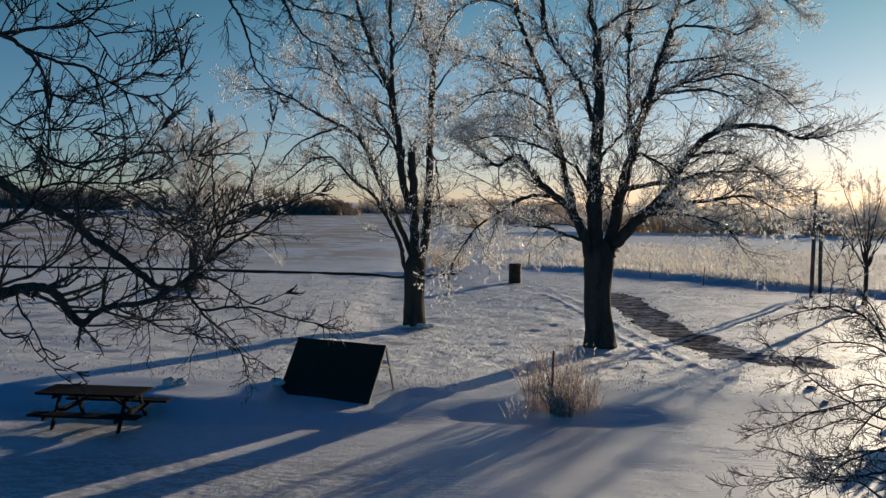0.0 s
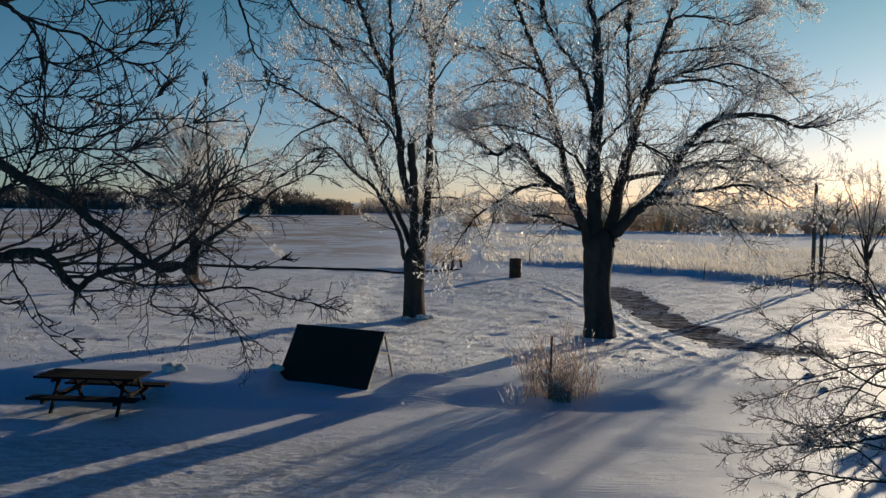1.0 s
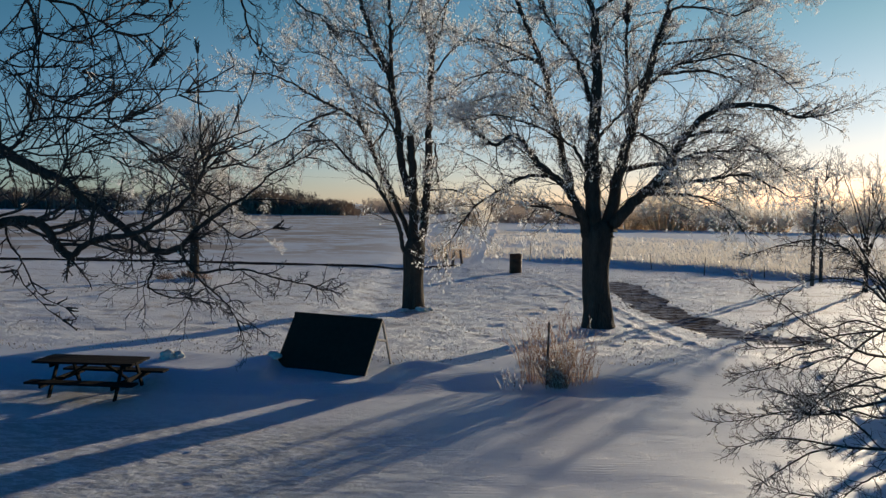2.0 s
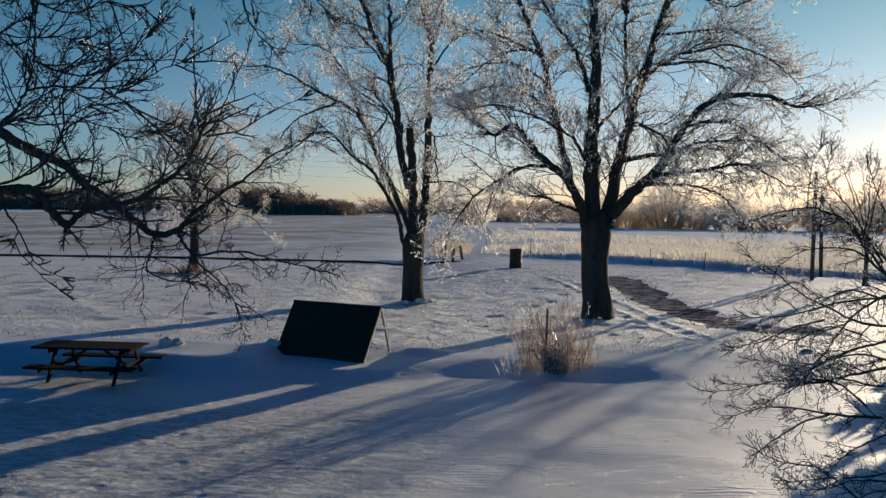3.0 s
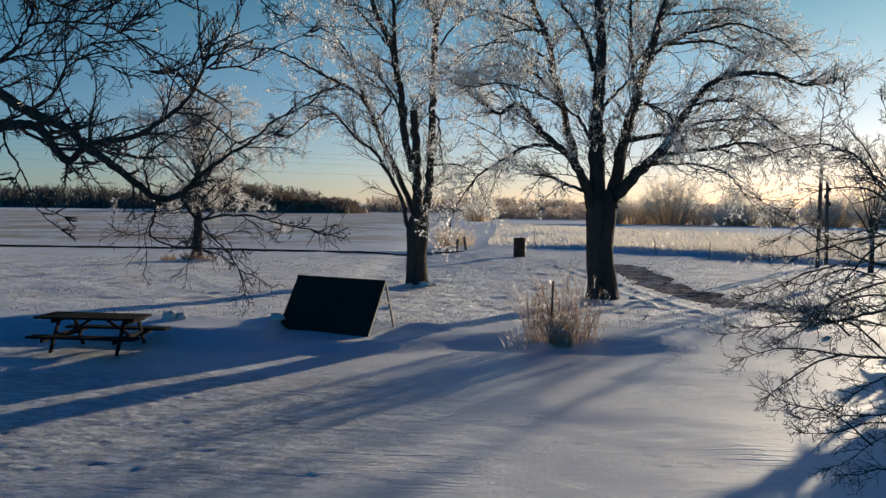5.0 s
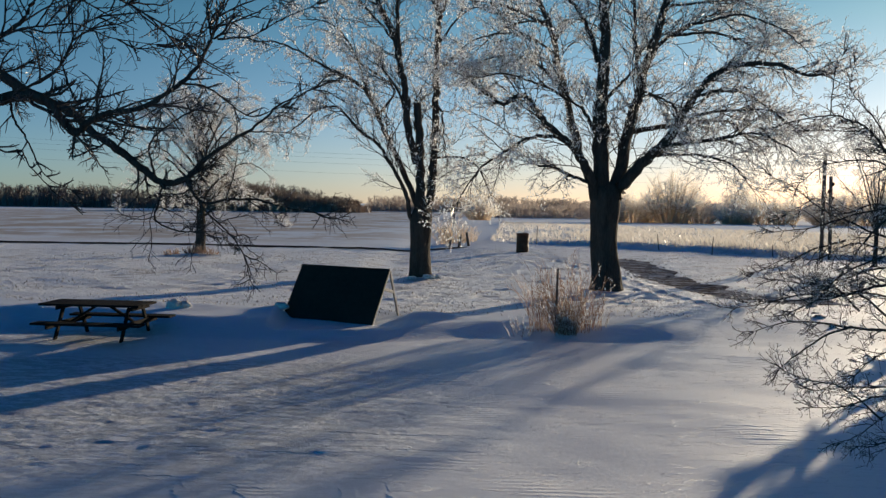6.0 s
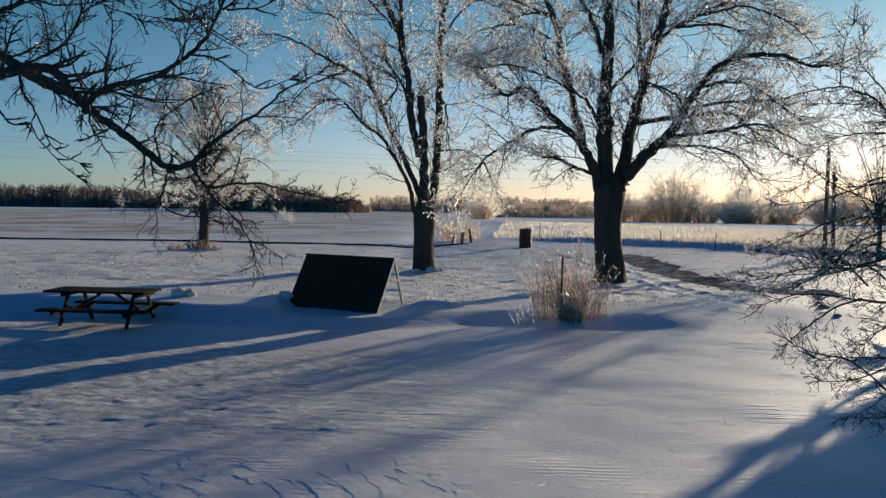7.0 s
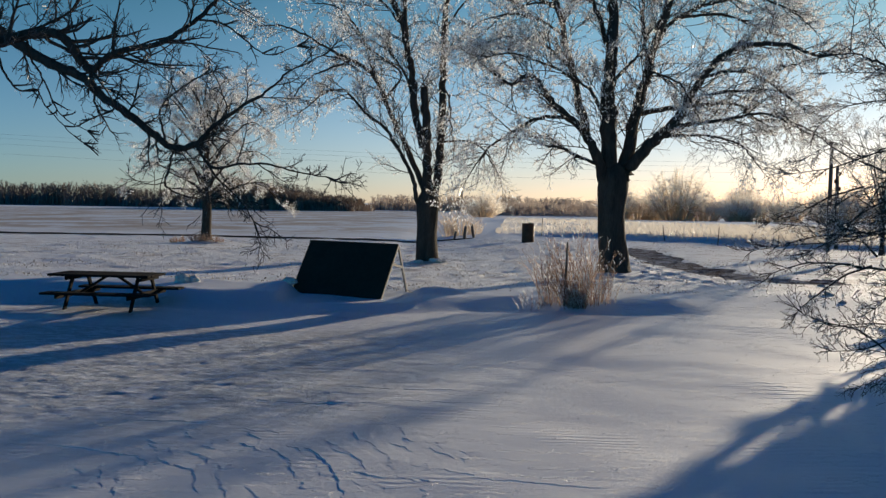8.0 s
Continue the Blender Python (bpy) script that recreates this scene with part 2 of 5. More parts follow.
# ---- mesh helpers ----
def mesh_object(name, verts, faces, mat, parent=None, label="", smooth=False):
    me = bpy.data.meshes.new(name)
    me.from_pydata(verts, [], faces)
    if smooth:
        me.polygons.foreach_set("use_smooth", [True] * len(me.polygons))
    me.materials.append(mat)
    me.update()
    ob = new(name, me)
    if parent is not None:
        ob.parent = parent
    if label:
        tagged(ob, label)
    return ob


def part(name, bm, mat, parent, label=""):
    me = bpy.data.meshes.new(name)
    bm.to_mesh(me)
    bm.free()
    me.materials.append(mat)
    ob = new(name, me)
    ob.parent = parent
    if label:
        tagged(ob, label)
    return ob


def base(name, x, y, z, turn, label, category, group="", kind=""):
    ob = new(name)
    ob.empty_display_size = 0.2
    ob.matrix_world = pose(x, y, z, 0, 0, turn)
    return tagged(ob, label, category, group, kind)


def box(sx, sy, sz, at=(0, 0, 0), turn=(0, 0, 0), bevel=0.006):
    bm = bmesh.new()
    bmesh.ops.create_cube(bm, size=1)
    bmesh.ops.scale(bm, vec=(sx, sy, sz), verts=bm.verts)
    if bevel:
        bmesh.ops.bevel(bm, geom=bm.edges[:], offset=bevel, segments=1, affect="EDGES")
    bmesh.ops.transform(bm, matrix=pose(*at, *turn), verts=bm.verts)
    return bm


def beam(a, b, w, h, bevel=0.005):
    """A squared bar from a to b, w wide and h high across."""
    a, b = Vector(a), Vector(b)
    bm = box(w, h, (b - a).length, bevel=bevel)
    m = Matrix.Translation((a + b) / 2) @ (b - a).to_track_quat("Z", "Y").to_matrix().to_4x4()
    bmesh.ops.transform(bm, matrix=m, verts=bm.verts)
    return bm


def lattice(x, y, seed):
    x0, y0 = np.floor(x), np.floor(y)
    fx, fy = x - x0, y - y0
    fx, fy = fx * fx * (3 - 2 * fx), fy * fy * (3 - 2 * fy)

    def h(i, j):
        s = np.sin(i * 127.1 + j * 311.7 + seed * 74.7) * 43758.5453
        return s - np.floor(s)
    top = h(x0, y0) * (1 - fx) + h(x0 + 1, y0) * fx
    low = h(x0, y0 + 1) * (1 - fx) + h(x0 + 1, y0 + 1) * fx
    return top * (1 - fy) + low * fy


def fbm(x, y, seed, octaves=4):
    v, a = 0.0, 0.5
    for i in range(octaves):
        v = v + a * (lattice(x, y, seed + i) - 0.5)
        x, y, a = x * 2.03 + 11.3, y * 2.03 - 7.1, a * 0.5
    return v


def step(a, b, v):
    t = np.clip((v - a) / (b - a), 0, 1)
    return t * t * (3 - 2 * t)


def hump(x, y, cx, cy, rx, ry, high):
    return high * np.exp(-((x - cx) / rx) ** 2 - ((y - cy) / ry) ** 2)


DRIVE = ((7.5, 37.5), (7.3, 34.5), (7.0, 30.0), (7.05, 27.0), (7.2, 24.0), (7.6, 21.9), (8.4, 21.0), (9.5, 20.7))


def drive_distance(x, y):
    d = 1e9
    for (ax, ay), (bx, by) in zip(DRIVE, DRIVE[1:]):
        t = np.clip(((x - ax) * (bx - ax) + (y - ay) * (by - ay)) / ((bx - ax) ** 2 + (by - ay) ** 2), 0, 1)
        d = np.minimum(d, np.hypot(x - ax - t * (bx - ax), y - ay - t * (by - ay)))
    return d


def height(x, y):
    """The snow's surface: a trampled yard, a low bank, the lawn behind it, and fields that sink slightly."""
    x, y = np.asarray(x, float), np.asarray(y, float)
    near = 1 - step(40, 70, y)
    z = 0.06 + 0.05 * step(-2.0, -5.5, x) * step(10.0, 14.5, y)
    edge = 15.3 + 0.35 * np.sin(x * 0.55 + 0.6) + 0.2 * np.sin(x * 1.7) + 0.3 * (1 - step(-4.6, -2.6, x))
    z = z + (0.15 + 0.14 * step(-1.8, -3.4, x)) * step(-0.5, 0.6 + 3.0 * step(3.9, 6.2, x), y - edge)
    z = z + 0.04 * step(-2.6, -1.2, x) * step(5.4, 1.8, x) * step(-0.4, 0.5, y - edge) * step(19.5, 16.6, y)
    z = z + hump(x, y, -0.7, 26.2, 0.75, 0.65, 0.14) + hump(x, y, 4.2, 22.4, 0.9, 0.8, 0.10)
    z = z + hump(x, y, -9.75, 34.9, 1.2, 0.8, 0.16) + hump(x, y, -3.2, 16.6, 0.4, 0.35, 0.10) + hump(x, y, -0.3, 16.7, 0.6, 0.25, 0.12)
    z = z + hump(x, y, -5.6, 14.3, 1.4, 0.8, 0.07)
    z = z + hump(x, y, -5.2, 16.9, 1.4, 0.5, 0.05)
    stand = step(-3.2, -2.85, x) * step(-0.5, -0.95, x) * step(15.0, 15.5, y) * step(17.9, 17.4, y)
    z = z + stand * (0.19 + 0.03 * step(15.8, 16.8, y) - z)        # levelled under the propped board
    z = z + near * (0.15 * fbm(x * 0.22, y * 0.3, 3) + 0.008 * fbm(x * 0.7, y * 1.9, 9))
    trampled = (1 - step(-2.0, 1.8, x + 0.35 * (y - 8))) * (1 - step(12.8, 14.4, y)) * (0.06 + 0.94 * step(-0.7, 0.9, y - 7.2 - 1.2 * (x + 3.5)))
    z = z + trampled * (0.02 * fbm(x * 2.3, y * 3.2, 17, 3) + 0.028 * fbm(x * 10.0, y * 12.0, 23, 2))
    z = z + near * step(16.5, 20, y) * step(0.5, 1.5, drive_distance(x, y)) * (0.10 * fbm(x * 0.9, y * 1.5, 31) + 0.07 * fbm(x * 2.0, y * 3.2, 37, 3))
    crest = fbm(x * 0.8 + 0.3 * y, y * 2.1, 57)
    z = z + near * 0.009 * step(0.05, 0.13, crest) * step(6.8, 8.0, y) * step(13.5, 12.0, y) * step(1.6, -0.6, x)
    for shift in (0.0, 0.62):       # old tyre tracks beside the driveway
        lane = np.interp(y, [18.5, 20.5, 25.0, 30.0, 36.5], [5.7, 5.35, 5.1, 5.0, 4.4]) + shift
        z = z + 0.035 * np.exp(-((x - lane) / 0.13) ** 2) * step(18.3, 20.0, y) * step(38.0, 35.0, y)
    z = z - near * 0.05 * (1 - step(0.35, 1.0, drive_distance(x, y)))
    z = z - 0.50 * step(22, 50, y) * step(3.5, -3.5, x)
    lip = np.interp(x, [-6.0, 2.6, 8.8, 13.4, 17.2, 27.0], [53.0, 52.5, 48.2, 43.2, 39.0, 30.0])
    z = z + 0.27 * step(-0.25, 0.55, y - lip + 0.4 * fbm(x * 0.8, y * 0.2, 47)) * step(2.0, 9.0, x) * step(120, 75, y)        # the dry grass stands on a low bank
    z = z - 1.5 * step(80, 330, y) + 0.8 * fbm(x * 0.012, y * 0.02, 41) * step(60, 160, y)
    return z


def ground_at(x, y):
    return float(height(x, y))


# ---- ground ----
def spaced(lo, hi, fine_lo, fine_hi, fine, grow):
    v, s = [fine_lo], fine
    while v[0] > lo:
        s *= grow if s < 0.4 else 1.12
        v.insert(0, v[0] - s)
    while v[-1] < fine_hi:
        v.append(v[-1] + fine)
    s = fine
    while v[-1] < hi:
        s *= grow if s < 0.4 else 1.09
        v.append(v[-1] + s)
    return np.array(v)


def sheet(name, xs, ys, mat):
    gx, gy = np.meshgrid(xs, ys)
    gz = height(gx, gy)
    nx, ny = len(xs), len(ys)
    verts = np.stack([gx.ravel(), gy.ravel(), gz.ravel()], 1)
    i = np.arange(nx * ny).reshape(ny, nx)
    quads = np.stack([i[:-1, :-1], i[:-1, 1:], i[1:, 1:], i[1:, :-1]], -1).reshape(-1, 4)
    return fill(name, verts, quads, mat, True)


def fill(name, verts, faces, mat, smooth=False, parent=None):
    """A mesh from arrays of places and of faces with equal numbers of corners."""
    me = bpy.data.meshes.new(name)
    n, k = faces.shape
    me.vertices.add(len(verts))
    me.vertices.foreach_set("co", np.ascontiguousarray(verts, np.float32).ravel())
    me.loops.add(n * k)
    me.loops.foreach_set("vertex_index", np.ascontiguousarray(faces, np.int32).ravel())
    me.polygons.add(n)
    me.polygons.foreach_set("loop_start", np.arange(0, n * k, k, dtype=np.int32))
    me.polygons.foreach_set("use_smooth", np.full(n, smooth))
    me.materials.append(mat)
    me.update(calc_edges=True)
    ob = new(name, me)
    if parent is not None:
        ob.parent = parent
    return ob


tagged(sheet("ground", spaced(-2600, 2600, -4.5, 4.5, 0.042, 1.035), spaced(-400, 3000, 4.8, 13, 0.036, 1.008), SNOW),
       "wind-packed snow over a yard and far fields", "snow ground", kind="structure")


def ribbon(name, line, half, mat, label, category, lift=0.012, wobble=0.25, across=6, seed=5):
    """A strip of bare surface that lies on the ground along a line."""
    pts = smooth([Vector((x, y, 0)) for x, y in line], 14)
    verts, faces = [], []
    for i, p in enumerate(pts):
        q, o = pts[min(i + 1, len(pts) - 1)], pts[max(i - 1, 0)]
        side = Vector((q.y - o.y, o.x - q.x, 0)).normalized()
        taper = min(1.0, 0.15 + 0.3 * min(i, len(pts) - 1 - i))
        for k in range(across + 1):
            f = 2 * k / across - 1
            w = half * taper * (1 + wobble * float(fbm(np.array(i * 0.21), np.array(3.0 * np.sign(f)), seed)) * 2.2)
            v = p + side * f * w
            verts.append((v.x, v.y, ground_at(v.x, v.y) + lift * (1 - 0.6 * abs(f) ** 3)))
    for i in range(len(pts) - 1):
        for k in range(across):
            a = i * (across + 1) + k
            faces.append((a, a + 1, a + across + 2, a + across + 1))
    return tagged(mesh_object(name, verts, faces, mat, smooth=True), label, category, kind="structure")


def smooth(points, per=5):
    """A soft curve through the points."""
    p = [points[0] * 2 - points[1], *points, points[-1] * 2 - points[-2]]
    out = []
    for i in range(1, len(p) - 2):
        a, b, c, d = p[i - 1:i + 3]
        for k in range(per):
            t = k / per
            out.append(0.5 * ((2 * b) + (c - a) * t + (2 * a - 5 * b + 4 * c - d) * t * t + (3 * b - a - 3 * c + d) * t ** 3))
    out.append(points[-1].copy())
    return out


ribbon("driveway", DRIVE, 0.8, DIRT, "bare dark gravel driveway between snow edges", "driveway", wobble=0.55, across=10)
ribbon("road", ((-90, 52.5), (-60, 51.6), (-26, 50.2), (-17, 49.8), (-10, 49.4), (-5.5, 48.8), (-1.8, 47.9), (1.2, 47.0)), 0.75, ASPHALT,
       "narrow dark asphalt road swept clear of snow", "road", 0.05, 0.08)


# ---- trees ----
class Stems:
    """Gathers tapering stems, and turns them into one mesh."""

    def __init__(self):
        self.groups = {}

    def add(self, pts, radii):
        self.groups.setdefault(len(pts), []).append((pts, radii))

    def build(self, name, mat, parent, sides=3, round_off=False):
        allv, allf, at = [], [], 0
        for n, items in self.groups.items():
            P = np.array([[tuple(v) for v in p] for p, _ in items])
            R = np.array([r for _, r in items])
            T = np.gradient(P, axis=1)
            T /= np.linalg.norm(T, axis=2, keepdims=True) + 1e-9
            ref = np.where(np.abs(T[..., 2:3]) > 0.9, np.array([1.0, 0, 0]), np.array([0, 0, 1.0]))
            U = np.cross(T, ref)
            U /= np.linalg.norm(U, axis=2, keepdims=True) + 1e-9
            V = np.cross(T, U)
            m = len(items)
            if sides == 2:          # very thin twigs: a blade turned at random about its length
                a = np.random.RandomState(n + m).uniform(0, np.pi, (m, 1, 1))
                w = R[:, :, None] * 1.2 * (np.cos(a) * U + np.sin(a) * V)
                i = np.arange(m * n * 2).reshape(m, n, 2) + at
                allv.append(np.stack([P - w, P + w], 2).reshape(-1, 3))
                allf.append(np.stack([i[:, :-1, 0], i[:, :-1, 1], i[:, 1:, 1], i[:, 1:, 0]], -1).reshape(-1, 4))
                at += m * n * 2
                continue
            ang = np.arange(sides) * 2 * np.pi / sides
            ring = P[:, :, None] + R[:, :, None, None] * (np.cos(ang)[None, None, :, None] * U[:, :, None] + np.sin(ang)[None, None, :, None] * V[:, :, None])
            i = np.arange(m * n * sides).reshape(m, n, sides) + at
            j = np.roll(i, -1, axis=2)
            f = np.stack([i[:, :-1], j[:, :-1], j[:, 1:], i[:, 1:]], -1).reshape(-1, 4)
            allv.append(ring.reshape(-1, 3))
            allf.append(f)
            at += m * n * sides
        return fill(name, np.concatenate(allv), np.concatenate(allf), mat, round_off, parent)


class Beads:
    """Gathers drops and small icicles, each a long eight-sided drop."""

    def __init__(self):
        self.at, self.size = [], []

    def add(self, p, r, long):
        self.at.append(tuple(p))
        self.size.append((r, r, long))

    def build(self, name, mat, parent, clear=False):
        P, S = np.array(self.at), np.array(self.size)
        if clear:           # ice lets the light through: two crossed facets a drop, each at its own turn
            g = np.random.RandomState(len(P))
            a, e = g.uniform(0, np.pi, len(P)), g.normal(0, 0.35, (len(P), 2))
            o = np.array([(1, 0, 0.2), (0, 0, 0.9), (-1, 0, 0.2), (0, 0, -1), (0, 1, 0.2), (0, 0, 0.9), (0, -1, 0.2), (0, 0, -1)], float)
            q = o[None] * S[:, None]
            x = q[..., 0] * np.cos(a)[:, None] - q[..., 1] * np.sin(a)[:, None] + q[..., 2] * e[:, :1]
            y = q[..., 0] * np.sin(a)[:, None] + q[..., 1] * np.cos(a)[:, None] + q[..., 2] * e[:, 1:]
            v = P[:, None] + np.stack([x, y, q[..., 2]], -1)
            f = np.array([(0, 1, 2, 3), (4, 5, 6, 7)])[None] + 8 * np.arange(len(P))[:, None, None]
            return fill(name, v.reshape(-1, 3), f.reshape(-1, 4), mat, False, parent)
        o = np.array([(1, 0, 0.3), (0, 1, 0.3), (-1, 0, 0.3), (0, -1, 0.3), (0, 0, 0.8), (0, 0, -1)], float)
        v = P[:, None] + o[None] * S[:, None]
        f = np.array([(0, 1, 4), (1, 2, 4), (2, 3, 4), (3, 0, 4), (1, 0, 5), (2, 1, 5), (3, 2, 5), (0, 3, 5)])
        f = f[None] + 6 * np.arange(len(P))[:, None, None]
        return fill(name, v.reshape(-1, 3), f.reshape(-1, 3), mat, False, parent)


class Tree:
    def __init__(self, name, x, y, turn, label, category="tree", group="", seed=1):
        self.x, self.y = x, y
        self.z = ground_at(x, y) - 0.12
        self.root = base(name, x, y, self.z, turn, label, category, group)
        self.rng = random.Random(seed)
        self.stems, self.fine, self.ice = Stems(), Stems(), Beads()
        self.count = 0

    def local(self, p):
        return Vector((p[0] - self.x, p[1] - self.y, p[2] - self.z))

    def trunk(self, rings, mat=BARK, sides=30):
        """rings: (x, y, z, radius) upwards; the foot flares into roots."""
        pts = [self.local(r) for r in rings]
        line = smooth(pts, 5)
        rad = smooth([Vector((r[3], 0, 0)) for r in rings], 5)
        verts, faces = [], []
        for i, (p, r) in enumerate(zip(line, rad)):
            for k in range(sides):
                a = 2 * math.pi * k / sides
                low = max(0.0, 1 - i / 5)
                f = 1 + 0.03 * math.sin(3 * a + i * 0.7) + 0.035 * noise.noise((math.cos(a) * 7, math.sin(a) * 7, p.z * 1.3 + self.y)) + 0.05 * noise.noise((math.cos(a) * 2, math.sin(a) * 2, p.z * 2.5 + self.x)) + low * 0.22 * max(0, math.sin(5 * a + self.x))
                verts.append((p.x + r.x * f * math.cos(a), p.y + r.x * f * math.sin(a), p.z))
        for i in range(len(line) - 1):
            for k in range(sides):
                a, b = i * sides + k, i * sides + (k + 1) % sides
                faces.append((a, b, b + sides, a + sides))
        faces.append(tuple(range((len(line) - 1) * sides, len(line) * sides)))
        mesh_object("trunk", verts, faces, mat, self.root, smooth=True)

    def limb(self, r0, r1, y0, y1, *xz, prm, sides=8, mat=BARK, bare=0.2):
        """One limb: radii and depths at both ends, and (x, z) along it. Then its branches and twigs."""
        n = len(xz) - 1
        pts = [self.local((x, y0 + (y1 - y0) * i / n, z)) for i, (x, z) in enumerate(xz)]
        line = smooth(pts, 5)
        step_len = sum((b - a).length for a, b in zip(line, line[1:])) / (len(line) - 1)
        knob = min(0.35 * r0, 0.12 * step_len)
        line = [p + Vector((self.rng.gauss(0, knob), self.rng.gauss(0, knob), self.rng.gauss(0, knob * 0.6))) if 0 < i < len(line) - 1 else p for i, p in enumerate(line)]
        m = len(line) - 1
        rad = [r0 + (r1 - r0) * (i / m) ** 0.8 for i in range(m + 1)]
        rad = [r * (1 + self.rng.uniform(-0.07, 0.09)) for r in rad]
        s = Stems()
        s.add(line, rad)
        s.build("limb", mat, self.root, sides, True)
        total = step_len * m
        for c in range(int(total * prm.get("drip", 0))):        # icicles under the limb
            i = self.rng.randrange(m)
            long = prm["bead"] * self.rng.uniform(2.0, 7.0)
            self.ice.add(line[i].lerp(line[i + 1], self.rng.random()) - Vector((0, 0, rad[i] + long * 0.7)), long * 0.11, long)
        reach = prm["reach"]
        count = max(3, int(total * (1 - bare) / prm["gap"]))
        for c in range(count):
            f = bare + (1 - bare) * (c + self.rng.random()) / count
            i = min(m - 1, int(f * m))
            d = (line[i + 1] - line[i]).normalized()
            here = line[i].lerp(line[i + 1], f * m - i)
            self.sprout(here, self.turned(d, prm["angle"], prm), min(reach, 0.75 * total) * (1.05 - 0.6 * f) * self.rng.uniform(0.5, 1.25), max(prm["thin"] * 1.6, min(0.45 * rad[i], prm["thin"] * 3.2)), prm["levels"], prm)
        d = (line[-1] - line[-3]).normalized()
        for c in range(3):
            self.sprout(line[-1], self.turned(d, 0.35, prm), reach * self.rng.uniform(0.4, 0.8), prm["thin"] * 1.8, prm["levels"], prm)

    def turned(self, d, angle, prm):
        g = self.rng.gauss
        side = Vector((g(0, 1), g(0, prm.get("deep", 1.0)), g(0, 1)))
        side -= d * side.dot(d)
        if side.length < 1e-4:
            side = Vector((1, 0, 0))
        v = d * math.cos(angle) + side.normalized() * math.sin(angle)
        v.z += prm["lift"]
        return v.normalized()

    def sprout(self, p, d, length, r, level, prm):
        rng = self.rng
        n = (0, 2, 4, 6, 8)[level]
        wob, bend = prm["wob"], prm["bend"]
        pts, dirs = [p.copy()], [d]
        s = length / (n - 1)
        for i in range(n - 1):
            d = (d + Vector((rng.gauss(0, wob), rng.gauss(0, wob), rng.gauss(0, wob) + bend / (n - 1)))).normalized()
            p = p + d * s
            pts.append(p)
            dirs.append(d)
        rad = [max(prm["thin"] * 0.55, r * (1 - 0.62 * i / (n - 1))) for i in range(n)]
        (self.stems if level >= 2 else self.fine).add(pts, rad)
        self.count += 1
        if level <= 2:
            for i in range(1, n + (level == 1)):
                if rng.random() < prm["ice"]:
                    q = pts[min(i, n - 1) - 1].lerp(pts[min(i, n - 1)], rng.random())
                    k = prm["bead"] * rng.uniform(0.6, 1.3)
                    self.ice.add(q - Vector((0, 0, k * 0.5)), k * 0.5, k * rng.uniform(0.6, 1.3))
        if level > 1:
            for c in range(prm["kids"][level]):
                f = 0.15 + 0.85 * (c + rng.random()) / prm["kids"][level]
                i = min(n - 2, int(f * (n - 1)))
                self.sprout(pts[i].lerp(pts[i + 1], f * (n - 1) - i), self.turned(dirs[i + 1], prm["angle"] * rng.uniform(0.7, 1.2), prm), length * prm["ratio"] * (1.1 - 0.5 * f) * rng.uniform(0.6, 1.3), rad[i] * 0.7, level - 1, prm)

    def finish(self, thick=BARK_THIN, twig=TWIG_ICED, sides=2):
        if self.stems.groups:
            tagged(self.stems.build("branch_mass", thick, self.root, 4), kind="stuff")
        if self.fine.groups:
            tagged(self.fine.build("twig_mass", twig, self.root, sides), kind="stuff")
        if self.ice.at:
            tagged(self.ice.build("ice_coat", ICE, self.root, True), "clear ice drops on the twigs", kind="stuff")
        return self.root


CROWN = dict(reach=1.8, gap=0.165, angle=0.75, levels=3, kids=(0, 0, 5, 9), ratio=0.5, wob=0.19, bend=0.0, lift=0.10, thin=0.0048, ice=0.70, bead=0.027)
CROWN_B = dict(CROWN, gap=0.21, reach=1.75)
NEAR = dict(reach=0.72, gap=0.10, angle=0.85, levels=3, kids=(0, 0, 3, 5), ratio=0.42, wob=0.16, bend=0.28, lift=0.05, drip=2.0, thin=0.0052, ice=0.08, bead=0.005)
NEAR_TIP = dict(NEAR, reach=0.22, gap=0.11, levels=2)
FAR_LIMB = dict(reach=0.82, gap=0.17, angle=0.85, levels=3, kids=(0, 0, 4, 7), ratio=0.5, wob=0.26, bend=-0.05, lift=0.0, drip=7.0, thin=0.0058, ice=0.16, bead=0.009)
SHRUB = dict(reach=0.29, gap=0.055, angle=0.85, levels=3, kids=(0, 0, 3, 6), ratio=0.5, wob=0.18, bend=0.05, lift=0.03, thin=0.0023, ice=0.30, bead=0.0075)

big = Tree("maple_tree", 4.2, 22.45, 0, "tall bare maple with ice-coated twigs, dark trunk forking low", group="", seed=11)
big.trunk([(4.24, 22.45, -0.05, 0.60), (4.22, 22.45, 0.16, 0.50), (4.18, 22.45, 0.5, 0.40), (4.13, 22.45, 1.1, 0.345), (4.08, 22.45, 1.83, 0.345), (4.12, 22.45, 2.45, 0.385), (4.13, 22.45, 2.8, 0.36), (4.13, 22.45, 3.05, 0.20)])
big.limb(0.260, 0.094, 22.45, 22.25, (4.08, 1.9), (4.0, 2.7), (3.96, 3.71), (3.92, 4.71), (3.95, 5.71), (3.99, 6.56), (3.93, 7.4), (3.85, 8.24), prm=CROWN)
big.limb(0.202, 0.080, 22.45, 22.75, (4.2, 1.9), (4.33, 2.73), (4.55, 3.58), (4.73, 4.6), (4.94, 5.33), (5.18, 6.35), (5.49, 7.22), (5.79, 8.24), prm=CROWN)
big.limb(0.181, 0.022, 22.45, 20.85, (4.22, 2.05), (4.43, 2.82), (4.74, 3.28), (5.13, 3.71), (5.65, 4.28), (5.94, 4.9), (6.3, 5.44), (6.74, 5.8), (7.51, 5.92), (8.14, 5.82), (8.63, 5.6), (9.17, 5.66), prm=CROWN)
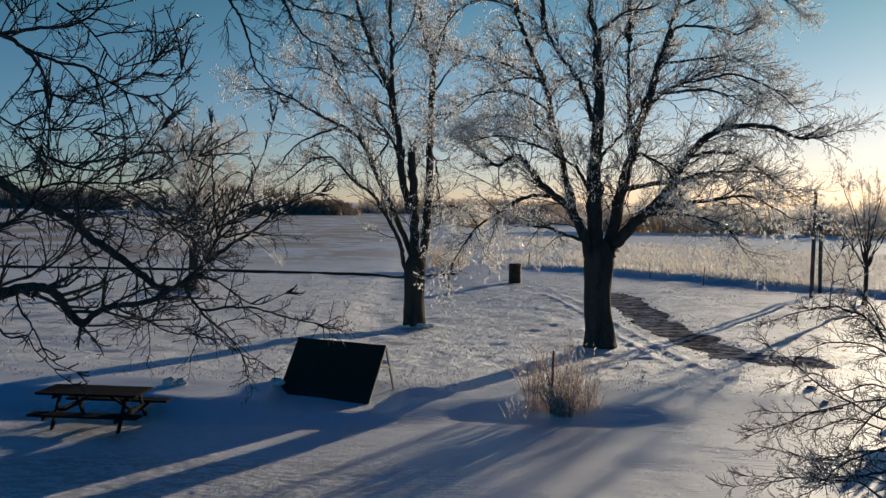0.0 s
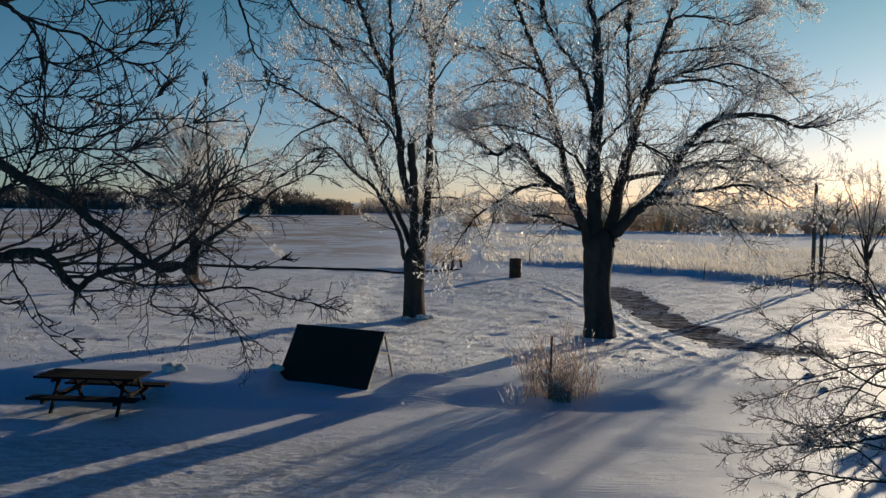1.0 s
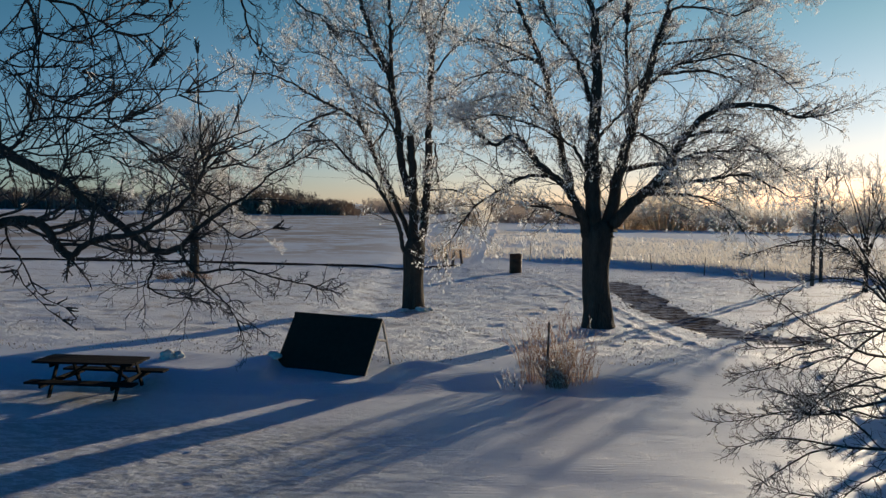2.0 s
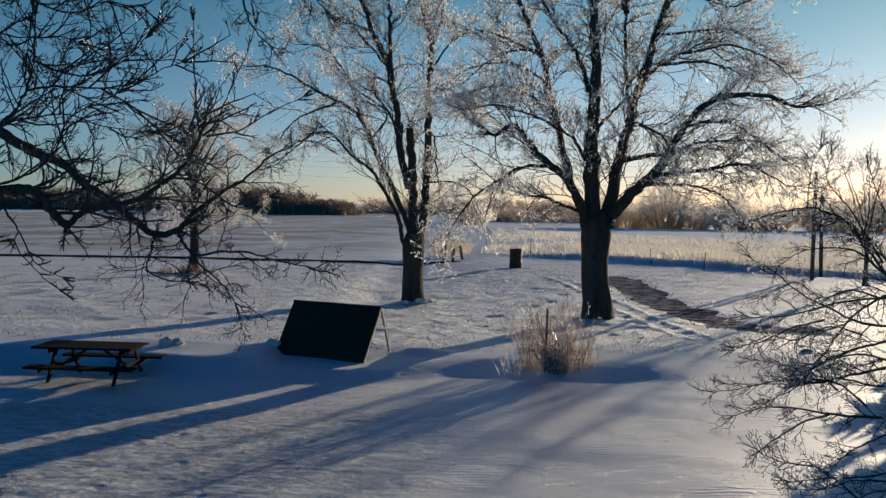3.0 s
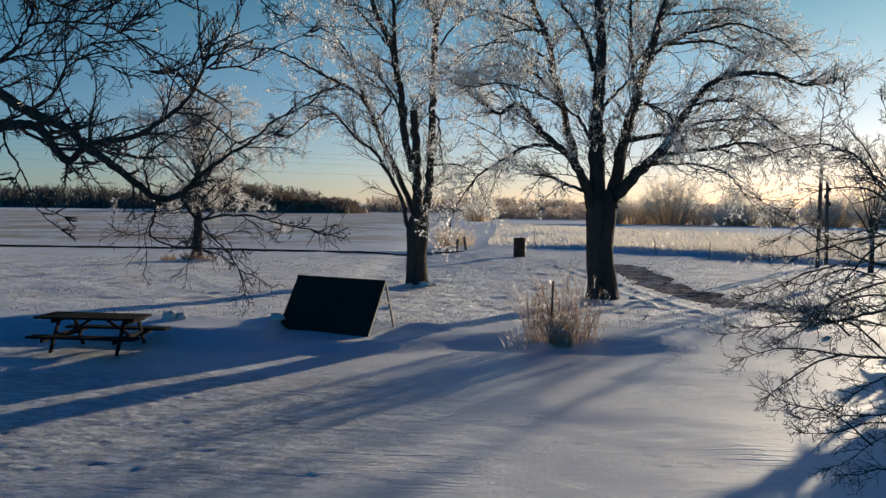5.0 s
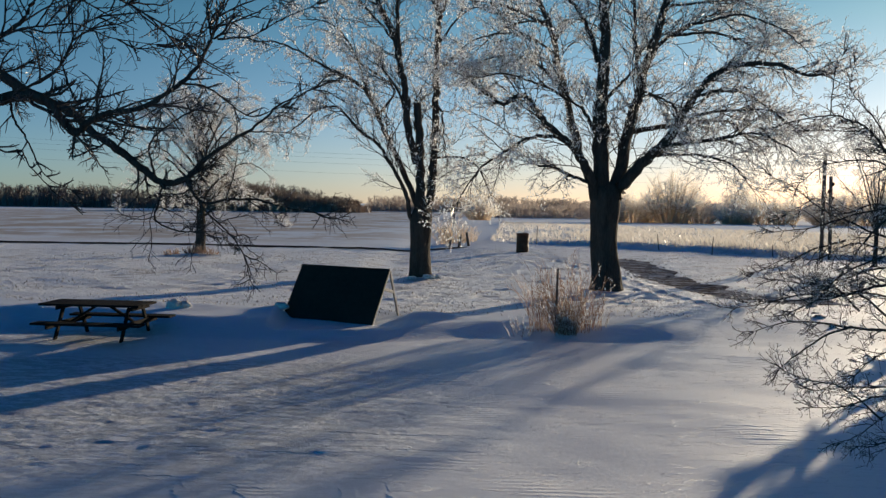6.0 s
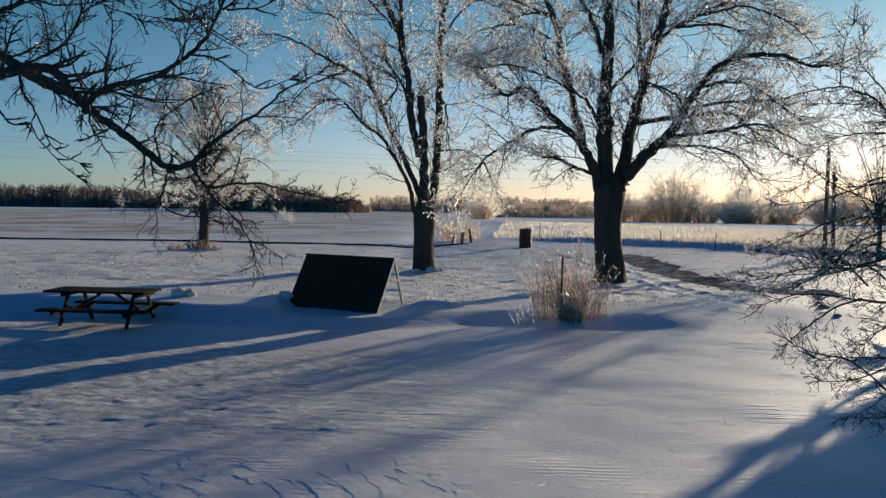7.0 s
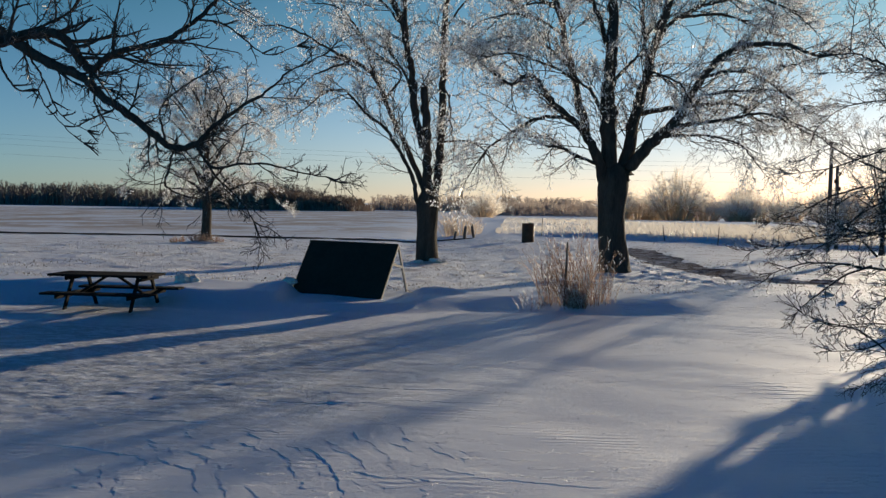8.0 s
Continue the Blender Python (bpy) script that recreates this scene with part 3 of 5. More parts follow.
big.limb(0.159, 0.029, 22.45, 20.95, (3.99, 2.05), (3.8, 2.76), (3.52, 3.41), (3.2, 3.9), (2.75, 4.2), (2.3, 4.63), (2.0, 5.02), (1.71, 5.07), (1.36, 4.84), (0.95, 5.09), prm=CROWN)
big.limb(0.108, 0.051, 22.45, 23.65, (3.46, 3.62), (3.21, 4.73), (3.07, 5.47), (2.86, 6.37), (2.64, 7.29), (2.27, 8.21), (1.97, 8.99), prm=CROWN)
big.limb(0.051, 0.014, 22.45, 21.45, (3.86, 4.22), (3.5, 4.76), (3.1, 5.09), (2.71, 5.54), (2.33, 5.71), prm=CROWN)
big.limb(0.065, 0.029, 22.35, 21.35, (3.83, 6.07), (3.51, 6.87), (3.18, 7.3), (2.8, 7.66), (2.48, 8.14), prm=CROWN)
big.limb(0.051, 0.014, 21.95, 20.75, (2.91, 4.16), (2.11, 4.11), (1.54, 3.78), (0.98, 3.42), (0.71, 3.14), (0.31, 2.5), prm=CROWN)
big.limb(0.072, 0.022, 22.65, 24.15, (5.15, 6.23), (5.65, 6.77), (6.25, 7.14), (6.95, 7.52), (7.74, 7.99), prm=CROWN)
big.limb(0.043, 0.014, 22.95, 23.75, (5.82, 6.87), (6.78, 7.0), (7.59, 6.9), (8.2, 6.68), (8.75, 6.57), prm=CROWN)
big.limb(0.072, 0.022, 22.65, 24.45, (4.76, 4.36), (5.62, 4.52), (6.14, 4.6), (6.96, 4.76), (7.74, 4.74), (8.16, 4.43), (8.89, 4.39), prm=CROWN)
big.limb(0.065, 0.014, 21.95, 20.15, (5.25, 3.9), (5.86, 4.01), (6.72, 4.11), (7.15, 4.21), (7.56, 4.08), (8.03, 3.72), prm=CROWN)
big.limb(0.043, 0.014, 22.05, 20.55, (5.21, 3.72), (5.75, 3.74), (6.21, 3.7), (6.78, 3.49), (7.08, 3.02), prm=CROWN)
big.limb(0.043, 0.014, 21.65, 20.85, (6.06, 5.14), (6.62, 5.25), (7.11, 5.21), (7.59, 4.92), (8.1, 4.42), prm=CROWN)
big.limb(0.058, 0.036, 22.65, 23.15, (4.94, 5.4), (4.86, 6.51), (4.85, 7.27), (4.9, 8.25), prm=CROWN)
big.limb(0.051, 0.022, 22.35, 22.75, (3.95, 5.04), (4.4, 5.52), (4.78, 5.9), (4.94, 6.24), prm=CROWN)
big.limb(0.051, 0.022, 22.25, 21.05, (3.69, 3.01), (3.13, 3.18), (2.66, 3.35), (2.06, 3.43), prm=CROWN)
big.limb(0.043, 0.014, 23.25, 24.05, (2.72, 7.11), (1.91, 7.55), (1.32, 7.82), (0.68, 7.94), prm=CROWN)
big.limb(0.043, 0.014, 21.85, 20.85, (5.64, 4.3), (6.26, 4.71), (7.15, 4.81), (7.75, 4.77), (8.24, 4.35), prm=CROWN)
big.limb(0.043, 0.014, 22.15, 20.15, (4.52, 3.71), (4.74, 5.08), (5.04, 5.1), (5.33, 4.79), (5.48, 4.29), prm=CROWN)
big.limb(0.043, 0.014, 22.75, 23.95, (5.85, 8.16), (6.12, 8.6), (7.01, 8.63), (7.7, 8.51), (8.3, 8.75), (8.7, 8.95), prm=CROWN)
big.limb(0.043, 0.014, 22.75, 23.35, (5.93, 8.95), (6.66, 9.35), (7.58, 9.62), (8.53, 9.53), (9.27, 9.28), prm=CROWN)
big.limb(0.036, 0.014, 23.25, 23.65, (2.4, 8.78), (1.73, 9.15), (0.98, 9.31), (0.39, 9.03), (-0.05, 8.44), prm=CROWN)
big.limb(0.043, 0.014, 22.25, 21.05, (3.79, 8.22), (4.16, 8.47), (4.51, 8.69), (4.99, 8.7), (5.45, 8.98), prm=CROWN)
big.limb(0.036, 0.014, 22.75, 21.75, (6.1, 7.08), (6.77, 7.2), (7.43, 7.3), (8.08, 7.03), (8.4, 6.8), (8.75, 6.4), prm=CROWN)
big.limb(0.036, 0.014, 23.05, 24.55, (5.8, 7.67), (6.87, 7.85), (7.7, 8.0), (8.4, 7.85), (8.9, 7.6), prm=CROWN)
big.limb(0.036, 0.014, 22.05, 20.55, (3.12, 5.03), (2.51, 5.32), (1.91, 5.46), (1.33, 5.56), (0.78, 5.39), prm=CROWN)
big.limb(0.036, 0.014, 22.65, 24.15, (3.89, 7.03), (4.33, 7.84), (4.79, 8.52), (5.34, 9.24), prm=CROWN)
big.limb(0.036, 0.012, 22.9, 22.1, (2.9, 6.3), (2.2, 6.7), (1.5, 6.8), (0.75, 6.6), (0.25, 6.2), prm=CROWN)
big.limb(0.036, 0.012, 23.1, 23.9, (2.66, 7.2), (1.95, 7.25), (1.25, 6.95), (0.65, 6.45), prm=CROWN)
big.limb(0.036, 0.012, 22.7, 21.6, (3.08, 5.4), (2.35, 5.95), (1.55, 6.15), (0.85, 5.95), prm=CROWN)
for (x, y, z), (dx, dy) in (((3.85, 22.25, 8.24), (-0.6, 0.2)), ((5.79, 22.75, 8.24), (1.0, 0.4)), ((1.97, 23.65, 8.99), (-0.7, 0.6)), ((4.9, 23.15, 8.25), (0.3, 1.0)), ((2.48, 21.35, 8.14), (-0.8, -0.8))):
    big.limb(0.08, 0.02, y, y + 2 * dy, (x, z), (x + 0.4 * dx, z + 1.1), (x + 1.1 * dx, z + 2.2), (x + 2.0 * dx, z + 3.1), prm=CROWN)
big.finish()

second = Tree("maple_tree", -0.71, 26.2, 0, "bare maple with several upright stems and ice-coated twigs", seed=23)
second.trunk([(-0.71, 26.2, 0.0, 0.42), (-0.71, 26.2, 0.35, 0.34), (-0.73, 26.2, 1.26, 0.30), (-0.72, 26.2, 1.8, 0.33), (-0.71, 26.2, 2.1, 0.31), (-0.71, 26.2, 2.35, 0.18)])
second.limb(0.076, 0.017, 26.20, 25.20, (-0.82, 1.51), (-1.03, 2.02), (-1.13, 2.61), (-1.34, 3.08), (-1.67, 3.68), (-2.0, 4.17), (-2.33, 4.38), (-2.62, 4.65), (-2.98, 5.05), (-3.21, 5.2), (-3.69, 5.1), (-4.08, 4.77), (-4.42, 4.48), prm=CROWN_B)
second.limb(0.101, 0.017, 26.20, 27.00, (-0.76, 1.68), (-0.87, 2.44), (-1.36, 3.59), (-1.72, 4.3), (-2.07, 5.06), (-2.34, 5.66), (-2.78, 6.08), (-3.3, 6.34), (-3.83, 6.6), (-4.53, 7.03), (-5.23, 7.28), (-5.94, 7.29), prm=CROWN_B)
second.limb(0.160, 0.110, 26.20, 26.20, (-0.74, 1.43), (-0.74, 2.02), (-0.75, 2.78), (-0.77, 3.79), (-0.81, 4.63), (-0.87, 5.42), prm=CROWN_B)
second.limb(0.118, 0.059, 26.20, 25.60, (-0.88, 3.62), (-1.13, 4.62), (-1.18, 5.62), (-1.37, 6.43), (-1.54, 7.24), (-1.87, 7.87), (-2.12, 8.66), (-2.37, 9.28), prm=CROWN_B)
second.limb(0.067, 0.042, 25.90, 25.90, (-1.39, 6.75), (-1.44, 7.74), (-1.48, 8.72), (-1.54, 9.37), prm=CROWN_B)
second.limb(0.051, 0.017, 26.20, 25.40, (-1.1, 4.93), (-1.45, 5.77), (-1.85, 6.3), (-2.19, 6.5), prm=CROWN_B)
second.limb(0.143, 0.076, 26.20, 26.60, (-0.65, 1.43), (-0.53, 2.11), (-0.39, 3.3), (-0.35, 4.14), (-0.32, 5.5), (-0.3, 6.69), (-0.27, 7.88), (-0.31, 8.39), prm=CROWN_B)
second.limb(0.051, 0.034, 26.60, 26.80, (-0.29, 8.05), (-0.45, 8.58), (-0.63, 9.27), prm=CROWN_B)
second.limb(0.059, 0.034, 26.60, 26.90, (-0.27, 7.97), (-0.07, 8.51), (0.12, 9.39), prm=CROWN_B)
second.limb(0.042, 0.017, 26.50, 26.00, (-0.3, 5.48), (-0.11, 5.07), (-0.07, 4.56), (-0.01, 3.93), prm=CROWN_B)
second.limb(0.034, 0.017, 26.50, 25.70, (-0.28, 6.52), (0.29, 6.58), (0.63, 6.21), (0.96, 5.61), prm=CROWN_B)
second.limb(0.034, 0.017, 26.40, 25.80, (-0.33, 3.81), (0.33, 3.84), (0.84, 3.64), (1.17, 3.14), prm=CROWN_B)
second.limb(0.042, 0.017, 26.60, 27.40, (-2.08, 5.07), (-1.59, 5.87), (-2.48, 6.58), (-3.22, 7.13), prm=CROWN_B)
second.limb(0.042, 0.017, 25.90, 26.50, (-1.54, 7.21), (-2.06, 7.77), (-2.59, 8.38), (-3.12, 8.92), prm=CROWN_B)
second.limb(0.034, 0.017, 26.40, 26.90, (-2.37, 5.74), (-2.64, 6.59), (-3.09, 7.44), (-3.62, 7.87), (-4.24, 7.97), prm=CROWN_B)
second.limb(0.034, 0.017, 26.20, 25.60, (-1.36, 7.08), (-1.86, 8.04), (-2.35, 8.34), (-3.0, 8.47), (-3.64, 8.75), prm=CROWN_B)
second.limb(0.034, 0.017, 26.40, 26.90, (-0.19, 7.29), (0.31, 7.99), (0.82, 8.36), (1.34, 8.23), prm=CROWN_B)
second.limb(0.034, 0.017, 26.20, 26.80, (-1.54, 8.4), (-1.06, 8.95), (-0.82, 9.66), (-0.75, 10.54), prm=CROWN_B)
second.limb(0.034, 0.017, 26.00, 25.50, (-3.0, 6.12), (-3.64, 5.85), (-4.28, 5.5), (-4.74, 4.82), prm=CROWN_B)
for (x, y, z), (dx, dy) in (((-2.37, 25.6, 9.28), (-0.7, -0.2)), ((-1.54, 25.9, 9.37), (0.1, -0.5)), ((-0.63, 26.8, 9.27), (-0.2, 0.5)), ((0.12, 26.9, 9.39), (0.8, 0.2))):
    second.limb(0.05, 0.015, y, y + 2 * dy, (x, z), (x + 0.4 * dx, z + 0.8), (x + 1.1 * dx, z + 1.6), (x + 2.0 * dx, z + 2.2), prm=CROWN_B)
second.finish()

side = Tree("spreading_tree", -8.3, 11.9, 0, "dark bare spreading tree with long crooked limbs over the yard", seed=37)
side.trunk([(-8.3, 11.9, -0.05, 0.5), (-8.3, 11.9, 0.4, 0.38), (-8.25, 11.9, 1.6, 0.33), (-8.2, 11.9, 3.2, 0.30), (-8.1, 11.95, 5.0, 0.24), (-7.9, 12.0, 7.4, 0.16)])
side.limb(0.10, 0.058, 11.9, 12.1, (-8.2, 3.4), (-7.6, 4.3), (-7.0, 4.55), (-6.54, 4.41), prm=FAR_LIMB)
side.limb(0.09, 0.03, 11.9, 6.65, (-8.2, 2.4), (-6.9, 2.7), (-5.2, 3.0), (-3.64, 3.12), prm=NEAR, bare=0.8)
side.limb(0.08, 0.025, 11.9, 6.75, (-8.2, 3.0), (-6.8, 3.3), (-5.0, 3.5), (-3.56, 3.66), prm=NEAR, bare=0.8)
side.limb(0.10, 0.03, 12.0, 13.8, (-7.9, 7.0), (-6.5, 8.2), (-4.8, 8.3), (-3.6, 7.57), prm=FAR_LIMB)
side.limb(0.06, 0.03, 12.9, 13.8, (-5.6, 8.35), (-4.4, 8.5), (-3.4, 8.1), (-2.8, 7.41), prm=FAR_LIMB)
side.limb(0.078, 0.043, 12.10, 12.10, (-6.54, 4.41), (-6.07, 4.09), (-5.6, 3.82), (-5.13, 3.61), (-4.9, 3.38), (-4.54, 3.15), (-4.15, 2.84), (-3.87, 2.68), (-3.56, 2.75), prm=FAR_LIMB, bare=0.05)
side.limb(0.039, 0.008, 12.10, 12.50, (-3.57, 2.74), (-3.42, 2.95), (-2.97, 3.3), (-2.66, 3.5), (-2.36, 3.8), (-1.89, 4.05), prm=FAR_LIMB, bare=0.05)
side.limb(0.019, 0.008, 12.10, 11.70, (-4.02, 2.79), (-4.06, 3.11), (-3.95, 3.3), (-3.62, 3.53), (-3.36, 3.64), prm=FAR_LIMB, bare=0.05)
side.limb(0.027, 0.008, 12.10, 11.60, (-3.56, 2.75), (-3.45, 2.54), (-3.27, 2.41), (-2.86, 2.47), (-2.46, 2.45), (-2.06, 2.35), (-1.7, 2.3), prm=FAR_LIMB, bare=0.05)
side.limb(0.023, 0.008, 12.10, 12.50, (-3.91, 2.66), (-3.99, 2.44), (-4.08, 2.16), (-3.81, 2.01), (-3.6, 1.99), prm=FAR_LIMB, bare=0.05)
side.limb(0.019, 0.008, 12.10, 12.70, (-3.48, 2.53), (-3.28, 2.21), (-3.06, 1.96), (-2.91, 1.66), prm=FAR_LIMB, bare=0.05)
side.limb(0.019, 0.008, 12.10, 12.50, (-4.9, 3.38), (-5.1, 3.7), (-5.33, 4.14), (-5.46, 4.63), (-5.37, 5.13), prm=FAR_LIMB, bare=0.05)
side.limb(0.041, 0.032, 6.65, 6.65, (-3.64, 3.12), (-3.42, 3.19), (-3.22, 3.23), (-3.09, 3.22), (-3.0, 3.16), (-2.92, 3.04), (-2.82, 2.94), prm=NEAR, bare=0.05)
side.limb(0.028, 0.013, 6.65, 6.45, (-2.82, 2.94), (-2.71, 3.04), (-2.56, 3.1), (-2.29, 3.14), (-2.13, 3.22), (-1.97, 3.33), (-1.83, 3.45), (-1.72, 3.64), prm=NEAR, bare=0.05)
side.limb(0.024, 0.006, 6.75, 6.95, (-3.56, 3.66), (-3.4, 3.75), (-3.3, 3.87), (-3.23, 4.03), (-3.19, 4.27), (-3.19, 4.64), prm=NEAR, bare=0.05)
side.limb(0.011, 0.003, 6.75, 6.95, (-3.18, 4.01), (-2.99, 4.05), (-2.83, 4.05), (-2.62, 4.05), (-2.36, 4.1), (-2.14, 4.22), (-2.0, 4.28), prm=NEAR, bare=0.05)
side.limb(0.009, 0.003, 6.75, 6.45, (-2.58, 4.03), (-2.33, 3.9), (-2.08, 3.7), (-1.93, 3.66), (-1.74, 3.73), prm=NEAR, bare=0.05)
side.limb(0.009, 0.003, 6.75, 7.25, (-3.38, 3.75), (-3.17, 3.81), (-2.95, 3.85), (-2.72, 3.77), (-2.39, 3.74), prm=NEAR, bare=0.05)
side.limb(0.013, 0.003, 6.75, 7.15, (-3.52, 3.22), (-3.24, 3.34), (-3.05, 3.5), (-2.95, 3.79), (-2.79, 3.94), (-2.59, 4.05), prm=NEAR, bare=0.05)
side.limb(0.011, 0.003, 6.65, 6.95, (-3.33, 3.19), (-3.32, 3.04), (-3.26, 2.91), (-3.2, 2.71), (-3.12, 2.59), (-2.98, 2.51), prm=NEAR_TIP, bare=0.05)
side.limb(0.011, 0.003, 6.65, 7.15, (-3.08, 4.24), (-2.9, 4.16), (-2.72, 4.16), (-2.5, 4.3), (-2.35, 4.52), prm=NEAR, bare=0.05)
side.limb(0.009, 0.003, 6.45, 6.35, (-1.72, 3.64), (-1.73, 3.81), (-1.74, 4.01), (-1.74, 4.26), (-1.74, 4.5), prm=NEAR_TIP, bare=0.05)
side.limb(0.009, 0.003, 6.45, 6.75, (-1.7, 3.65), (-1.62, 3.74), (-1.56, 3.92), (-1.5, 4.1), (-1.41, 4.33), (-1.36, 4.56), prm=NEAR_TIP, bare=0.05)
side.limb(0.009, 0.003, 6.45, 6.85, (-1.67, 3.65), (-1.55, 3.68), (-1.44, 3.72), (-1.29, 3.84), (-0.99, 4.01), prm=NEAR_TIP, bare=0.05)
side.limb(0.009, 0.003, 6.55, 6.85, (-1.98, 3.33), (-1.79, 3.31), (-1.59, 3.16), (-1.47, 3.11), (-1.26, 3.2), prm=NEAR_TIP, bare=0.05)
side.limb(0.022, 0.004, 6.95, 7.15, (-3.85, 5.18), (-3.6, 5.23), (-3.34, 5.28), (-3.08, 5.32), (-2.89, 5.42), (-2.74, 5.59), (-2.61, 5.74), prm=NEAR, bare=0.05)
side.limb(0.020, 0.004, 6.85, 6.95, (-3.53, 5.21), (-3.36, 5.11), (-3.22, 4.93), (-3.18, 4.74), (-3.23, 4.51), (-3.26, 4.34), prm=NEAR, bare=0.05)
side.limb(0.015, 0.004, 6.95, 7.25, (-3.4, 5.12), (-3.15, 5.02), (-2.95, 4.99), (-2.74, 4.86), (-2.57, 4.78), (-2.35, 4.81), (-2.22, 5.01), prm=NEAR, bare=0.05)
side.limb(0.009, 0.003, 7.05, 7.45, (-3.25, 4.78), (-3.04, 4.71), (-2.89, 4.76), (-2.69, 4.89), (-2.53, 5.08), prm=NEAR, bare=0.05)
side.limb(0.009, 0.003, 7.15, 7.45, (-3.21, 5.52), (-3.01, 5.36), (-2.89, 5.21), (-2.77, 5.05), (-2.56, 5.09), (-2.47, 5.16), prm=NEAR, bare=0.05)
side.limb(0.009, 0.003, 6.85, 7.25, (-3.67, 4.66), (-3.45, 4.49), (-3.27, 4.48), (-3.08, 4.51), (-2.96, 4.48), prm=NEAR, bare=0.05)
side.limb(0.009, 0.003, 6.75, 6.95, (-3.48, 5.58), (-3.42, 5.38), (-3.28, 5.46), (-3.08, 5.59), prm=NEAR, bare=0.05)
side.limb(0.011, 0.003, 6.75, 6.95, (-3.62, 3.12), (-3.56, 2.93), (-3.46, 2.81), (-3.35, 2.82), (-3.29, 2.7), (-3.13, 2.51), (-3.01, 2.41), prm=NEAR_TIP, bare=0.05)
side.limb(0.027, 0.009, 13.80, 13.80, (-3.6, 7.57), (-3.38, 7.05), (-3.2, 6.79), (-3.06, 6.4), (-2.99, 6.09), (-2.84, 5.83), (-2.62, 5.62), prm=FAR_LIMB, bare=0.05)
side.limb(0.027, 0.009, 13.80, 14.30, (-2.8, 7.41), (-2.51, 7.0), (-2.39, 6.76), (-2.18, 6.51), (-1.97, 6.44), (-1.84, 6.33), prm=FAR_LIMB, bare=0.05)
side.limb(0.022, 0.009, 13.80, 14.30, (-2.8, 7.41), (-2.39, 7.02), (-2.05, 6.97), (-1.71, 6.96), prm=FAR_LIMB, bare=0.05)
side.finish(twig=TWIG_DARK, sides=3)

shrub = Tree("hawthorn_shrub", 4.45, 6.75, 0, "dense ice-coated thorny shrub with low spreading branches", "shrub", seed=51)
shrub.trunk([(4.45, 6.75, -0.05, 0.13), (4.42, 6.75, 0.5, 0.09), (4.3, 6.75, 1.2, 0.08), (4.2, 6.8, 1.9, 0.06), (4.1, 6.85, 2.6, 0.045)], sides=9)
shrub.limb(0.0142, 0.0036, 6.90, 6.60, (4.05, 2.33), (3.74, 2.65), (3.55, 2.87), (3.37, 3.06), (3.21, 3.13), (3.02, 3.17), (2.74, 3.12), (2.5, 3.05), prm=SHRUB, bare=0.05)
shrub.limb(0.0060, 0.0018, 6.60, 6.60, (2.98, 3.16), (2.99, 3.34), (3.01, 3.51), (3.06, 3.62), prm=SHRUB, bare=0.05)
shrub.limb(0.0158, 0.0036, 6.60, 6.90, (4.09, 1.6), (3.77, 1.52), (3.53, 1.5), (3.28, 1.51), (3.03, 1.54), (2.78, 1.53), (2.56, 1.45), prm=SHRUB, bare=0.05)
shrub.limb(0.0112, 0.0024, 6.60, 7.20, (3.91, 1.77), (3.62, 1.75), (3.4, 1.78), (3.13, 1.71), (2.9, 1.68), (2.61, 1.65), prm=SHRUB, bare=0.05)
shrub.limb(0.0097, 0.0024, 6.60, 7.00, (3.21, 1.54), (3.04, 1.45), (2.92, 1.32), (2.85, 1.22), (2.8, 1.12), prm=SHRUB, bare=0.05)
shrub.limb(0.0097, 0.0024, 6.30, 5.90, (3.75, 1.56), (3.36, 1.46), (3.09, 1.38), (2.91, 1.29), prm=SHRUB, bare=0.05)
shrub.limb(0.0128, 0.0024, 6.80, 7.40, (3.91, 2.2), (3.6, 2.23), (3.43, 2.31), (3.19, 2.44), (2.99, 2.62), (2.84, 2.72), prm=SHRUB, bare=0.05)
shrub.limb(0.0097, 0.0024, 6.70, 7.40, (3.78, 1.94), (3.55, 1.98), (3.35, 1.88), (3.14, 1.81), (2.92, 1.83), prm=SHRUB, bare=0.05)
shrub.limb(0.0097, 0.0024, 6.40, 6.20, (3.82, 1.2), (3.5, 1.14), (3.26, 1.13), (3.03, 1.14), (2.76, 1.12), prm=SHRUB, bare=0.05)
shrub.limb(0.0128, 0.0024, 6.80, 6.60, (3.98, 2.56), (3.76, 2.96), (3.66, 3.09), (3.54, 3.31), (3.44, 3.5), prm=SHRUB, bare=0.05)
shrub.limb(0.0097, 0.0024, 6.70, 7.30, (3.66, 2.65), (3.5, 2.82), (3.34, 2.84), (3.17, 2.8), (3.05, 2.67), prm=SHRUB, bare=0.05)
shrub.limb(0.0097, 0.0024, 6.90, 7.10, (4.11, 0.8), (3.91, 0.83), (3.7, 0.76), (3.54, 0.6), (3.38, 0.49), prm=SHRUB, bare=0.05)
shrub.limb(0.0128, 0.0024, 6.60, 7.00, (3.71, 1.93), (3.4, 1.84), (3.17, 1.76), (2.93, 1.76), (2.64, 1.68), (2.43, 1.62), prm=SHRUB, bare=0.05)
shrub.limb(0.0112, 0.0024, 6.70, 6.90, (3.74, 2.52), (3.46, 2.32), (3.28, 2.02), (3.14, 1.81), prm=SHRUB, bare=0.05)
shrub.limb(0.0097, 0.0024, 6.80, 7.20, (3.78, 2.72), (3.55, 2.93), (3.5, 3.06), (3.27, 3.09), (3.07, 3.1), prm=SHRUB, bare=0.05)
shrub.limb(0.0097, 0.0024, 6.50, 6.60, (3.64, 2.16), (3.31, 2.06), (3.06, 1.92), (2.95, 1.77), (2.74, 1.65), prm=SHRUB, bare=0.05)
